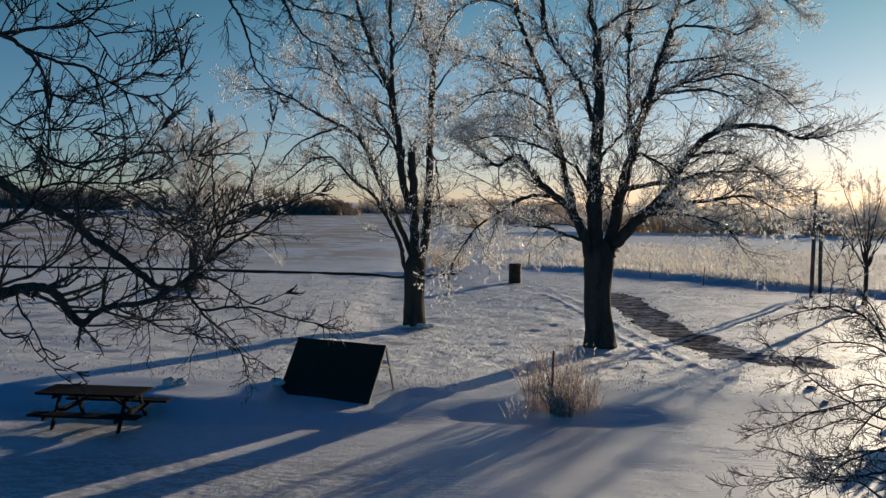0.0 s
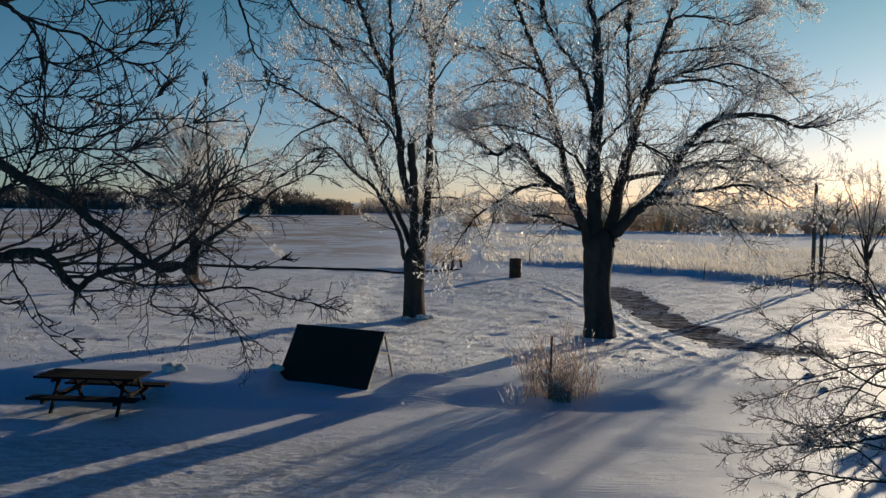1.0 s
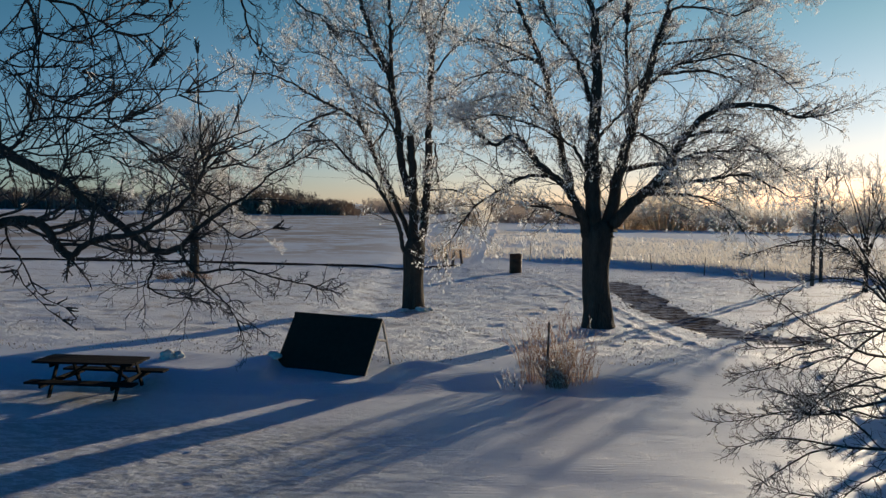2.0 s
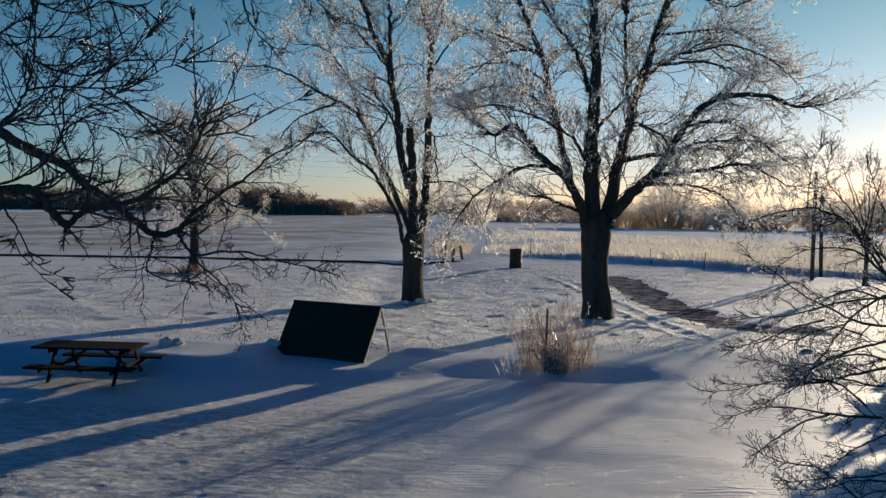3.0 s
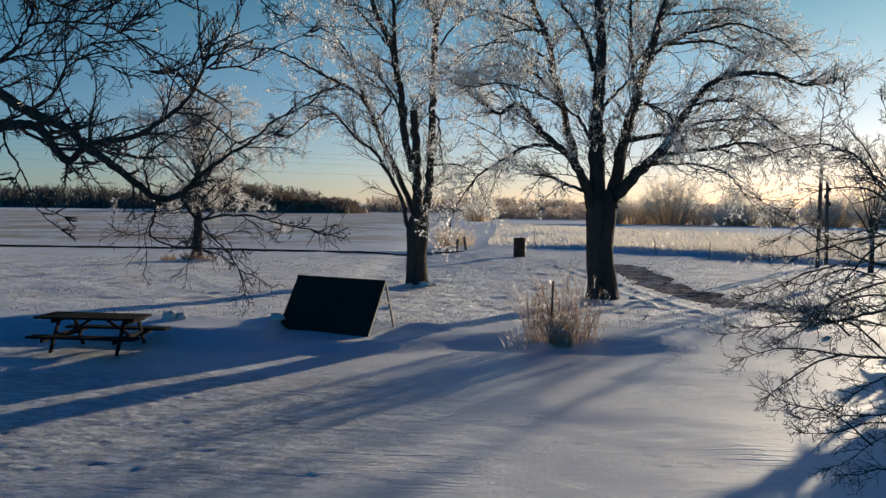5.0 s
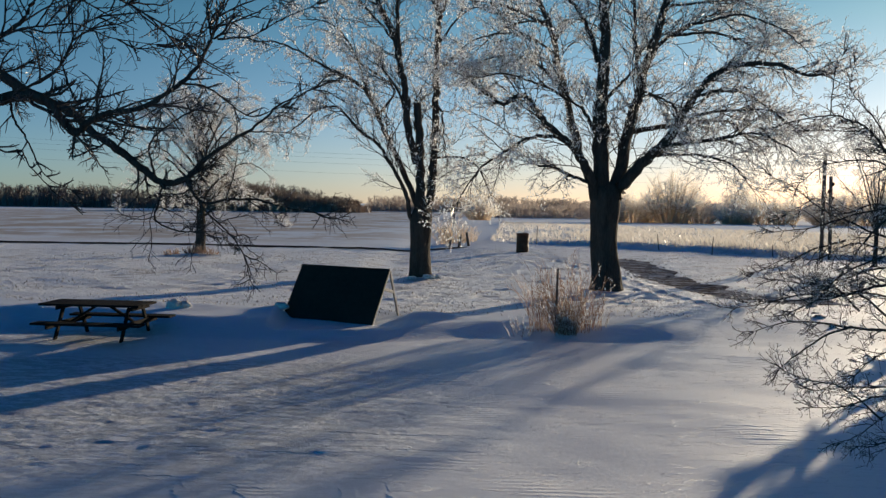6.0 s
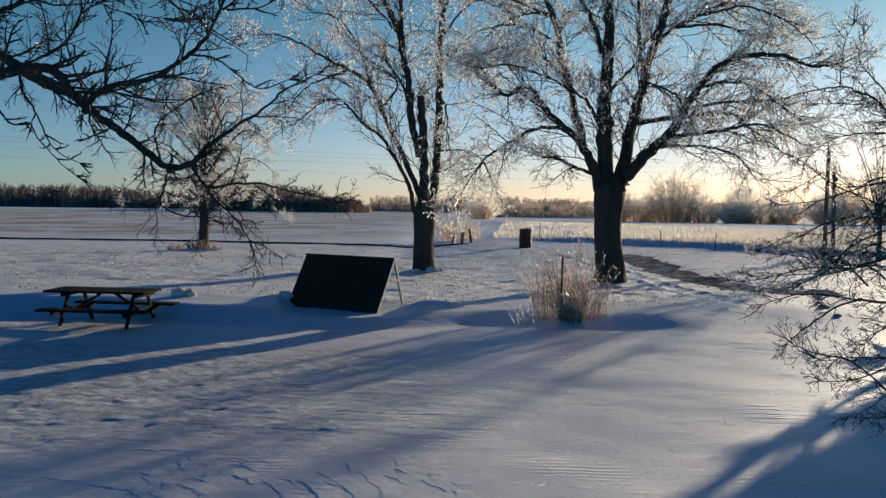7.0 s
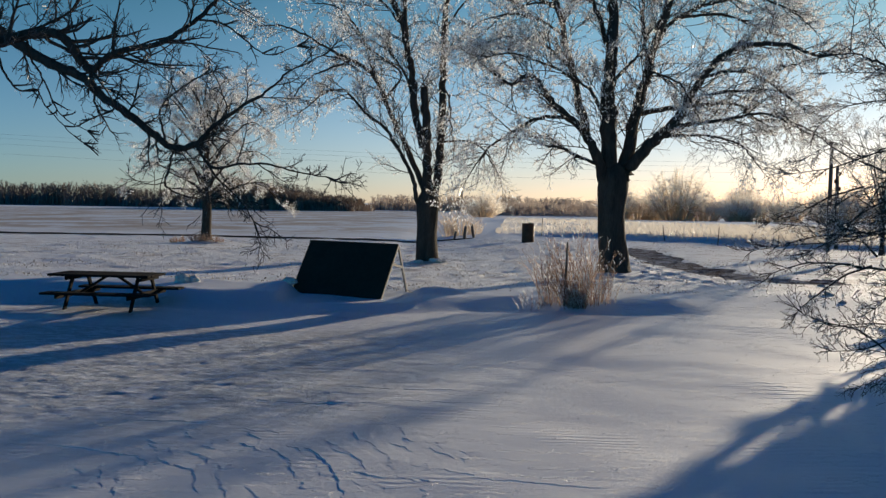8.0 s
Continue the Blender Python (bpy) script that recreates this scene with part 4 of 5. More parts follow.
shrub.limb(0.0083, 0.0018, 6.70, 6.90, (3.64, 2.74), (3.38, 3.18), (3.23, 3.39), (3.29, 3.62), prm=SHRUB, bare=0.05)
shrub.limb(0.0083, 0.0018, 6.90, 7.40, (3.76, 2.43), (3.54, 2.49), (3.36, 2.41), (3.18, 2.53), (2.99, 2.4), prm=SHRUB, bare=0.05)
shrub.limb(0.0083, 0.0018, 7.00, 7.80, (3.64, 2.12), (3.45, 2.16), (3.25, 2.01), (3.08, 2.01), (2.85, 1.85), prm=SHRUB, bare=0.05)
for k in range(9):         # the crowded middle of the shrub
    x, y, z, d = shrub.rng.uniform(3.5, 4.1), 6.75 + shrub.rng.uniform(-0.5, 0.8), shrub.rng.uniform(0.5, 2.5), shrub.rng.uniform(0.5, 1.0)
    up = shrub.rng.uniform(-0.35, 0.7)
    shrub.limb(0.010, 0.003, y, y + shrub.rng.uniform(-0.4, 0.5), (x, z), (x - 0.4 * d, z + 0.5 * up + 0.06), (x - 0.75 * d, z + 0.8 * up), (x - d, z + up), prm=SHRUB, sides=5, bare=0.05)
shrub.finish(BARK_THIN, TWIG_BROWN)


def vase_tree(name, x, y, high, wide, stems, fork, label, category, seed, prm, r=0.12, twig=TWIG_ICED, group="", droop=0.35):
    """A small tree whose stems fan out from a short trunk."""
    t = Tree(name, x, y, 0, label, category, group, seed)
    g = t.z
    t.trunk([(x, y, g, r * 1.7), (x, y, g + 0.35, r * 1.05), (x + 0.03, y, g + fork * 0.6, r * 0.9), (x, y, g + fork, r)], sides=9)
    for k in range(stems):
        a = 2 * math.pi * (k + 0.3 * t.rng.random()) / stems
        out = t.rng.uniform(0.35, 1.0) * wide
        top = high * t.rng.uniform(0.78, 1.0) * (1 - droop * (out / wide) ** 2)
        ex, ey = math.cos(a) * out, math.sin(a) * out
        f0 = fork * t.rng.uniform(0.8, 1.0)
        t.limb(r * 0.5, r * 0.1, y, y + ey, (x, g + f0), (x + 0.28 * ex, g + f0 + 0.36 * (top - f0)), (x + 0.65 * ex, g + f0 + 0.72 * (top - f0)), (x + ex, g + top), prm=prm, sides=6, bare=0.15)
    t.finish(TWIG_PALE, twig)
    return t


SMALL = dict(CROWN, reach=1.25, gap=0.22, lift=0.15, bend=0.05, thin=0.007, ice=0.35)


def leader_tree(name, x, y, high, wide, branches, label, category, seed, prm, r):
    """A round-crowned tree on one straight stem: low branches droop outwards, the upper ones rise."""
    t = Tree(name, x, y, 0, label, category, "", seed)
    g, rng = t.z, t.rng
    t.trunk([(x, y, g, r * 1.7), (x, y, g + 0.35, r * 1.1), (x + 0.02, y, g + 1.3, r * 0.95), (x - 0.02, y, g + 2.6, r * 0.7), (x, y, g + 3.6, r * 0.5)], sides=14)
    t.limb(r * 0.52, r * 0.08, y, y + 0.1, (x, g + 3.5), (x + 0.08, g + 0.65 * high), (x - 0.05, g + 0.82 * high), (x, g + 0.95 * high), prm=prm, sides=6)
    for k in range(branches):
        f = (k + rng.random()) / branches
        a, z = k * 2.4 + rng.uniform(-0.3, 0.3), g + 1.45 + (0.72 * high - 1.45) * f
        out = wide * (1 - 0.72 * f ** 1.5) * rng.uniform(0.75, 1.02)
        rise, sag = out * (0.22 + 1.15 * f), 1 - f
        ex, ey = math.cos(a) * out, math.sin(a) * out
        t.limb(r * (0.34 - 0.16 * f), r * 0.05, y, y + ey, (x, z), (x + 0.3 * ex, z + 0.4 * rise + 0.25 * sag), (x + 0.68 * ex, z + 0.85 * rise + 0.2 * sag), (x + ex, z + rise - 0.75 * sag), prm=prm, sides=5, bare=0.12)
    t.finish(TWIG_PALE, TWIG_PALE)
    return t


leader_tree("small_tree", -9.75, 34.9, 7.2, 3.9, 36, "small round-crowned bare tree, twigs white with ice", "tree", 61, dict(SMALL, reach=1.0, gap=0.25, thin=0.0045, bend=-0.12, lift=0.08, ice=0.75, bead=0.018), 0.19)
vase_tree("young_tree", 16.6, 33.9, 5.9, 1.9, 9, 1.8, "young bare tree glittering with ice", "tree", 67, dict(SMALL, gap=0.6, thin=0.004, ice=0.6, bead=0.02), 0.09)

# ---- yard things ----


def picnic_table(x, y, turn):
    z = -0.05
    t = base("picnic_table", x, y, z, turn, "dark weathered wooden picnic table with attached benches on snow", "picnic table")
    for k in range(5):
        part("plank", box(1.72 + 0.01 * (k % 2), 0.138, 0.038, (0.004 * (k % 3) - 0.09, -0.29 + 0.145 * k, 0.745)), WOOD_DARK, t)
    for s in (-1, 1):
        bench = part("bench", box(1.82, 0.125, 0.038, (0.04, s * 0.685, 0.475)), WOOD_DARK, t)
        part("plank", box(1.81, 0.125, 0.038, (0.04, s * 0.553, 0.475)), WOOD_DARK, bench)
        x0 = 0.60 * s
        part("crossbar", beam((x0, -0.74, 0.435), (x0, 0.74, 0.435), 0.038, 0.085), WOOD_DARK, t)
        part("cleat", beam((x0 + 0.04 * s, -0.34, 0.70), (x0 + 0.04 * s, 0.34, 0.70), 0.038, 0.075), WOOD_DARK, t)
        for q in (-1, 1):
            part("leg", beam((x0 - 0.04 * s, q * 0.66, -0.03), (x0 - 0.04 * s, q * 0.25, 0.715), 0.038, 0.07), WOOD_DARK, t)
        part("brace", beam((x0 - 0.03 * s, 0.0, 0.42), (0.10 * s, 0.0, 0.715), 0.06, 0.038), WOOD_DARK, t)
    return t


def leaning_board():
    """A dark sheet on a pale frame, propped up like a tent."""
    tl, tr = Vector((-2.815, 17.40, 1.19)), Vector((-1.015, 16.66, 1.17))
    e = (tr - tl).normalized()
    n = Vector((e.y, -e.x, 0)).normalized()
    n = n if n.y < 0 else -n
    t = base("propped_board", -1.9, 16.3, ground_at(-1.9, 16.3) - 0.05, 0, "black sheet on a pale wooden frame propped like a tent", "board")
    o = t.matrix_world.translation
    wide, slope = (tr - tl).length, (n * 0.76 + Vector((0, 0, -1.03)))
    top = (tl + tr) / 2 - o
    down = slope.normalized()
    out = e.cross(down).normalized()
    out = out if out.y < 0 else -out

    def plate(w, h, thick, lift, name, mat, shift=0.0, drop=0.0, label=""):
        bm = box(w, h, thick, bevel=0.004)
        m = Matrix((e, down, out)).transposed().to_4x4()
        m.translation = top + e * shift + down * (drop + h / 2) + out * lift
        bmesh.ops.transform(bm, matrix=m, verts=bm.verts)
        bmesh.ops.recalc_face_normals(bm, faces=bm.faces[:])
        return part(name, bm, mat, t, label)
    plate(wide, slope.length, 0.02, 0.0, "sheet", PANEL_BLACK, label="flat black sheet")
    for s in (-1, 1):
        plate(0.03, slope.length, 0.045, -0.034, "side_rail", WOOD_PALE, s * (wide / 2 - 0.021))
    plate(wide - 0.11, 0.05, 0.07, -0.048, "top_rail", WOOD_PALE, 0.0, 0.01)
    plate(wide - 0.11, 0.05, 0.07, -0.048, "middle_rail", WOOD_PALE, 0.0, 0.55)
    plate(wide + 0.01, 0.045, 0.012, 0.018, "cap_strip", PANEL_BLACK, 0.0, 0.0)
    for s in (-1, 1):
        a = top + e * s * (wide / 2 - 0.03) - n * 0.06 + Vector((0, 0, -0.05))
        b = a - n * 0.42
        b.z = ground_at(b.x + o.x, b.y + o.y) - o.z - 0.08
        part("prop_leg", beam(a, b, 0.035, 0.055), WOOD_PALE, t)
        c = a.lerp(b, 0.42)
        d = top + e * s * (wide / 2 - 0.03) + down * 0.42 - out * 0.05
        part("tie", beam(c, d, 0.03, 0.05), WOOD_PALE, t)
    return t


def lathe(rings, sides=24):
    bm = bmesh.new()
    loops = [[bm.verts.new((r * math.cos(2 * math.pi * k / sides), r * math.sin(2 * math.pi * k / sides), z)) for k in range(sides)] for r, z in rings]
    for a, b in zip(loops, loops[1:]):
        for k in range(sides):
            bm.faces.new((a[k], a[(k + 1) % sides], b[(k + 1) % sides], b[k]))
    for f in bm.faces:
        f.smooth = True
    return bm


def burn_barrel(x, y):
    t = base("steel_barrel", x, y, ground_at(x, y) - 0.05, 12, "old dark rusty steel barrel standing open in the snow", "barrel")
    rings = [(0.0, 0.02), (0.285, 0.0), (0.29, 0.02)]
    for z in (0.31, 0.60):
        rings += [(0.285, z - 0.03), (0.30, z), (0.285, z + 0.03)]
    rings += [(0.285, 0.89), (0.30, 0.90), (0.30, 0.925), (0.275, 0.925), (0.272, 0.60), (0.0, 0.58)]
    part("drum", lathe(rings), STEEL, t)
    part("rim", lathe([(0.287, 0.905), (0.304, 0.910), (0.304, 0.93), (0.280, 0.935), (0.270, 0.92)]), STEEL, t)
    lid = box(0.26, 0.16, 0.03, (0.12, -0.12, 0.94), (14, 8, 20), 0.008)
    part("bent_lid", lid, STEEL, t)
    return t


def clump(name, x, y, spots, label, category, mat, seed, ice=0.0, kids=3, bead=0.008):
    """A tuft of upright stems with short side shoots: spots are (dx, dy, count, height, spread, radius)."""
    rng = random.Random(seed)
    z = ground_at(x, y)
    t = base(name, x, y, z, 0, label, category)
    stems, beads = Stems(), Beads()
    for dx, dy, count, high, spread, r in spots:
        for k in range(count):
            a, w = rng.uniform(0, 2 * math.pi), spread * math.sqrt(rng.random())
            p = Vector((dx + 0.35 * w * math.cos(a), dy + 0.35 * w * math.sin(a), 0))
            p.z = ground_at(x + p.x, y + p.y) - z - 0.05
            h = high * rng.uniform(0.45, 1.0) * (1 - 0.3 * w / spread)
            d = Vector((math.cos(a) * w * 0.55 + rng.gauss(-0.10, 0.08), math.sin(a) * w * 0.55 + rng.gauss(0, 0.08), 1)).normalized()
            pts, s = [p], h / 5
            for i in range(5):
                d = (d + Vector((rng.gauss(0, 0.07), rng.gauss(0, 0.07), -0.03 * i))).normalized()
                p = p + d * s
                pts.append(p)
                if i > 0:
                    for c in range(rng.randint(0, kids)):
                        e = (d + Vector((rng.gauss(0, 0.55), rng.gauss(0, 0.55), rng.gauss(0.1, 0.3)))).normalized()
                        q = pts[-2].lerp(p, rng.random())
                        l = h * rng.uniform(0.08, 0.24)
                        stems.add([q, q + e * l * 0.5, q + e * l + Vector((0, 0, -0.1 * l))], [r * 0.7, r * 0.6, r * 0.4])
                        if rng.random() < ice:
                            beads.add(q + e * l * rng.random(), bead * 0.45, bead * rng.uniform(0.8, 2.4))
            stems.add(pts, [r, r, r * 0.9, r * 0.8, r * 0.65, r * 0.4])
            if rng.random() < ice:
                beads.add(p, bead * 0.5, bead * 2.2)
    tagged(stems.build("stem_mass", mat, t, 2), kind="stuff")
    if beads.at:
        tagged(beads.build("ice_coat", ICE, t, True), "clear ice on the stems", kind="stuff")
    return t


def blades(name, roots, heights, widths, lean, mat, label, category, seed):
    """Many single blades, each a bent, pointed strip."""
    g = np.random.RandomState(seed)
    n = len(roots)
    a = g.uniform(0, np.pi, n)
    side = np.stack([np.cos(a), np.sin(a), np.zeros(n)], 1) * widths[:, None]
    tip = np.stack([lean[0] + g.normal(0, 0.28, n), lean[1] + g.normal(0, 0.28, n), np.ones(n)], 1) * heights[:, None]
    mid = tip * np.array([0.38, 0.38, 0.6])
    v = np.stack([roots - side, roots + side, roots + mid + side * 0.8, roots + mid - side * 0.8, roots + tip + side * 0.12, roots + tip - side * 0.12], 1)
    f = np.array([(0, 1, 2, 3), (3, 2, 4, 5)])[None] + 6 * np.arange(n)[:, None, None]
    return tagged(fill(name, v.reshape(-1, 3), f.reshape(-1, 4), mat), label, category, kind="stuff")


def dry_field(count, seed):
    g = np.random.RandomState(seed)
    u, v = g.rand(count), g.rand(count) ** 1.15
    k = np.array([0, 0.25, 0.5, 0.75, 1.0])
    fx, fy = np.interp(u, k, [2.6, 8.8, 13.4, 17.2, 27]), np.interp(u, k, [52.5, 48.2, 43.2, 39.0, 30])
    bx, by = np.interp(u, k, [7, 17, 25, 32, 43]), np.interp(u, k, [108, 84, 74, 65, 55])
    x, y = fx + (bx - fx) * v, fy + (by - fy) * v
    keep = fbm(x * 0.4, y * 0.3, 77) > -0.12 - 0.12 * g.rand(count)
    x, y = x[keep], y[keep]
    z = height(x, y) - 0.02
    n = len(x)
    return blades("dry_grass", np.stack([x, y, z], 1), g.uniform(0.08, 0.30, n) * (1 + 1.2 * fbm(x * 0.5, y * 0.5, 79)), g.uniform(0.008, 0.02, n), (-0.3, -0.1), STRAW,
                  "pale dry grass field standing through snow", "grass", seed)


def far_shrub(seed, high, wide, count, mat, name, label):
    """A round bare shrub: brown stems that fan from its foot into a dome of frosted twigs."""
    rng = random.Random(seed)
    t = base(name, 0, 0, 0, 0, label, "shrub", "frosted shrubs along the field")
    s, f = Stems(), Stems()
    for k in range(count):
        a, w = rng.uniform(0, 2 * math.pi), math.sqrt(rng.random())
        foot = Vector((math.cos(a) * w * wide * 0.45, math.sin(a) * w * wide * 0.45, -0.1))
        h = high * rng.uniform(0.45, 1.0) * math.sqrt(max(0.05, 1 - 0.75 * w * w))
        tip = Vector((math.cos(a) * w * wide + rng.gauss(0, 0.2), math.sin(a) * w * wide + rng.gauss(0, 0.2), h))
        m = foot.lerp(tip, 0.5) + Vector((0, 0, 0.1 * h))
        s.add([foot, m, tip], [0.045, 0.032, 0.012])
        for c in range(15):
            u = rng.uniform(0.2, 1.0) ** 0.7
            q = foot.lerp(tip, u) + Vector((0, 0, 0.05 * h))
            e = Vector((rng.gauss(0, 0.6), rng.gauss(0, 0.6), rng.uniform(0.1, 1.0))) * 0.17 * high
            (f if u > 0.38 else s).add([q, q + e], [0.021, 0.008])
    tagged(s.build("stem_mass", HEDGE_STEM, t, 2), kind="stuff")
    tagged(f.build("twig_mass", mat, t, 2), "twigs white with frost", kind="stuff")
    return t


def far_wood(name, x0, x1, y0, y1, count, high, seed, mat, label, thick=0.10, fall=0.0):
    """A wood on the skyline: trunks, limbs and brush of many bare trees."""
    rng = random.Random(seed)
    s = Stems()
    for k in range(count):
        x, y = rng.uniform(x0, x1), rng.uniform(y0, y1)
        z = ground_at(x, y) - 0.2
        h = (1 - fall * (x - x0) / (x1 - x0)) * high * rng.uniform(0.80, 1.0) * (0.9 + 0.7 * float(fbm(np.array(x * 0.04), np.array(1.0), seed)))
        s.add([Vector((x, y, z)), Vector((x + rng.gauss(0, 0.2), y, z + h * 0.5)), Vector((x + rng.gauss(0, 0.4), y, z + h * 0.8))], [thick * 0.9, thick * 0.6, thick * 0.25])
        wide = h * 0.30
        for c in range(13):         # a rounded brush of limbs and twigs
            a, u = rng.uniform(0, 6.28), rng.uniform(-0.9, 1.0)
            w = wide * math.sqrt(1 - u * u) * rng.uniform(0.5, 1.0)
            q = Vector((x + math.cos(a) * w, y + math.sin(a) * w, z + h * (0.60 + 0.40 * u)))
            p = Vector((x, y, z + h * max(0.08, 0.42 + 0.32 * u)))
            s.add([p, q], [thick * 0.8, thick * 0.35])
            for e in range(2):
                v = p.lerp(q, rng.uniform(0.5, 1.0))
                s.add([v, v + Vector((rng.gauss(0, 0.7), rng.gauss(0, 0.7), rng.uniform(0.2, 1.0)))], [thick * 0.6, thick * 0.25])
        for c in range(20):
            p = Vector((x + rng.gauss(0, 2.5), y + rng.gauss(0, 2), z))
            s.add([p, p + Vector((rng.gauss(0, 0.9), 0, h * rng.uniform(0.25, 0.62)))], [thick * 1.1, thick * 0.4])
    return tagged(s.build(name, mat, None, 2), label, "woods", kind="stuff")


def pole(x, y, high, r, lean, label, bits=0):
    t = base("wooden_pole", x, y, ground_at(x, y) - 0.1, 0, label, "pole", "poles beside the field")
    part("shaft", lathe([(0.0, 0.0), (r, 0.0), (r * 0.98, high * 0.5), (r * 0.85, high - 0.02), (r * 0.7, high), (0.0, high)], 10), WOOD_POST, t)
    for k in range(bits):
        part("bracket", box(0.10, 0.12, 0.16, (0.08 * (-1) ** k, -0.02, high - 0.35 - 0.32 * k), (0, 10, 0), 0.01), STEEL, t)
    t.matrix_world = t.matrix_world @ pose(0, 0, 0, 0, lean, 0)
    return t


def stake(x, y, high, r, lean, label, group=""):
    t = base("stake", x, y, ground_at(x, y) - 0.06, 0, label, "stake", group)
    part("shaft", lathe([(0.0, 0.0), (r, 0.0), (r, high * 0.6), (r * 0.8, high), (0.0, high + 0.01)], 7), WOOD_POST, t)
    t.matrix_world = t.matrix_world @ pose(0, 0, 0, 3, lean, 0)
    return t


def snow_lump(x, y, sx, sy, sz, seed, label, mat=LUMP):
    bm = bmesh.new()
    bmesh.ops.create_icosphere(bm, subdivisions=4, radius=1)
    for v in bm.verts:
        k = 1 + 0.35 * noise.noise(v.co * 1.6 + Vector((seed, 0, 0))) + 0.22 * noise.noise(v.co * 4 + Vector((0, seed, 0))) + 0.12 * noise.noise(v.co * 11 + Vector((0, seed, 0)))
        v.co = Vector((v.co.x * sx * k, v.co.y * sy * k, v.co.z * sz * k))
    for f in bm.faces:
        f.smooth = True
    me = bpy.data.meshes.new("snow_lump")
    bm.to_mesh(me)
    bm.free()
    me.materials.append(mat)
    ob = new("snow_lump", me)
    ob.matrix_world = pose(x, y, ground_at(x, y) + sz * 0.35)
    return tagged(ob, label, "snow lump")


def evergreen_bush(x, y, high, wide, seed):
    """A dense dark bush of short needle sprays round branching stems."""
    rng = random.Random(seed)
    t = base("evergreen_bush", x, y, ground_at(x, y) - 0.05, 0, "dense dark evergreen bush beside the snowy yard", "bush", "evergreen bushes")
    s, m = Stems(), Stems()
    for k in range(300):
        a, w, f = rng.uniform(0, 6.283), rng.random() ** 0.35, rng.random()
        tip = Vector((math.cos(a) * w * wide * (1 - 0.6 * f * f), math.sin(a) * w * wide * (1 - 0.6 * f * f), high * (0.08 + 0.92 * f)))
        foot = Vector((0, 0, tip.z * 0.6))
        s.add([foot, foot.lerp(tip, 0.6) + Vector((0, 0, 0.03)), tip], [0.02, 0.014, 0.006])
        for c in range(24):
            p = foot.lerp(tip, rng.uniform(0.35, 1.02))
            e = ((tip - foot).normalized() + Vector((rng.gauss(0, 0.8), rng.gauss(0, 0.8), rng.gauss(0.1, 0.6)))) * 0.21
            m.add([p, p + e * 0.5, p + e], [0.034, 0.052, 0.008])
    s.build("branch_mass", BARK_THIN, t, 4)
    tagged(m.build("needle_mass", NEEDLES, t, 3), kind="stuff")
    return t


def wires():
    t = base("power_line", 0, 210, 12, 0, "thin dark power wires high over the far field", "power line")
    for x in (-150, 170):
        part("pole", lathe([(0.0, -14.5), (0.16, -14.5), (0.12, 6.0), (0.0, 6.0)], 8), WOOD_POST, t).location = (x, 0, 0)
    for k in range(4):
        s = Stems()
        zs = (5.2, 4.2, 2.9, 0.6)[k]
        pts = [Vector((-150 + 11.85 * i, 0.4 * k, zs + 1.5 - 0.016 * (11.85 * i) - 3.0 * math.sin(math.pi * i / 27))) for i in range(28)]
        s.add(pts, [0.012] * len(pts))
        s.build("wire", WIRE, t, 4)
    return t


picnic_table(-5.68, 14.5, -5)
leaning_board()
burn_barrel(3.63, 41.3)
clump("reed_bush", 2.2, 15.6, ((0.02, -0.05, 85, 1.72, 0.75, 0.0045), (0.34, 0.1, 60, 1.4, 0.75, 0.0045), (-0.46, 0.1, 42, 1.5, 0.45, 0.0045), (-0.76, 0.0, 30, 0.45, 0.9, 0.004), (0.06, -0.08, 130, 0.6, 0.5, 0.0045), (0.55, 0.15, 30, 0.8, 0.8, 0.004)),
      "tall tuft of dry brown stems sheathed in ice", "bush", REED, 71, 0.75, 4, 0.0135)
stake(2.03, 15.55, 1.2, 0.022, 1, "thin dark wooden stake in the ice-coated bush")
clump("grass_tuft", 0.6, 54.0, ((0.0, 0.0, 100, 2.1, 1.5, 0.010), (0.9, 0.3, 60, 1.3, 1.1, 0.010), (-0.7, 0.4, 60, 1.9, 1.0, 0.010)),
      "large tuft of pale frosted grass at the field corner", "grass tuft", HEDGE_STEM, 73, 0.3, 3, 0.02)
for x, y, h, r, lean in ((0.75, 48.8, 0.75, 0.09, 6), (1.3, 49.0, 0.85, 0.08, -9), (0.2, 49.6, 0.5, 0.07, 12)):
    stake(x, y, h, r, lean, "short dark broken fence post by the tuft", "broken posts")
for x, y, h, lean in ((5.2, 50.3, 1.1, 2), (11.0, 45.2, 0.9, -8), (12.6, 41.5, 0.9, 2), (8.6, 47.9, 0.6, 5), (15.0, 40.2, 0.6, -4), (17.6, 38.0, 0.7, 10)):
    stake(x, y, h, 0.025, lean, "thin grey stake at the edge of the dry grass", "field stakes")
pole(15.5, 36.2, 4.6, 0.085, 0.4, "tall bare grey wooden pole at the field edge")
pole(16.9, 38.6, 3.8, 0.085, -1.0, "grey wooden pole with dark brackets at the field edge", 3)
snow_lump(-5.08, 16.35, 0.15, 0.12, 0.11, 3, "small white crusted snow lump behind the picnic table")
snow_lump(-4.9, 16.45, 0.12, 0.10, 0.08, 8, "small white crusted snow lump behind the picnic table")
snow_lump(-3.12, 16.7, 0.14, 0.11, 0.08, 5, "broken snow heap at the corner of the propped board")
for x, y, s in ((-0.45, 25.75, 0.14), (-0.95, 25.75, 0.10), (-0.25, 25.95, 0.10)):
    snow_lump(x, y, s * 1.3, s, s * 0.6, x * 3, "crusted snow heaped at the foot of the tree")
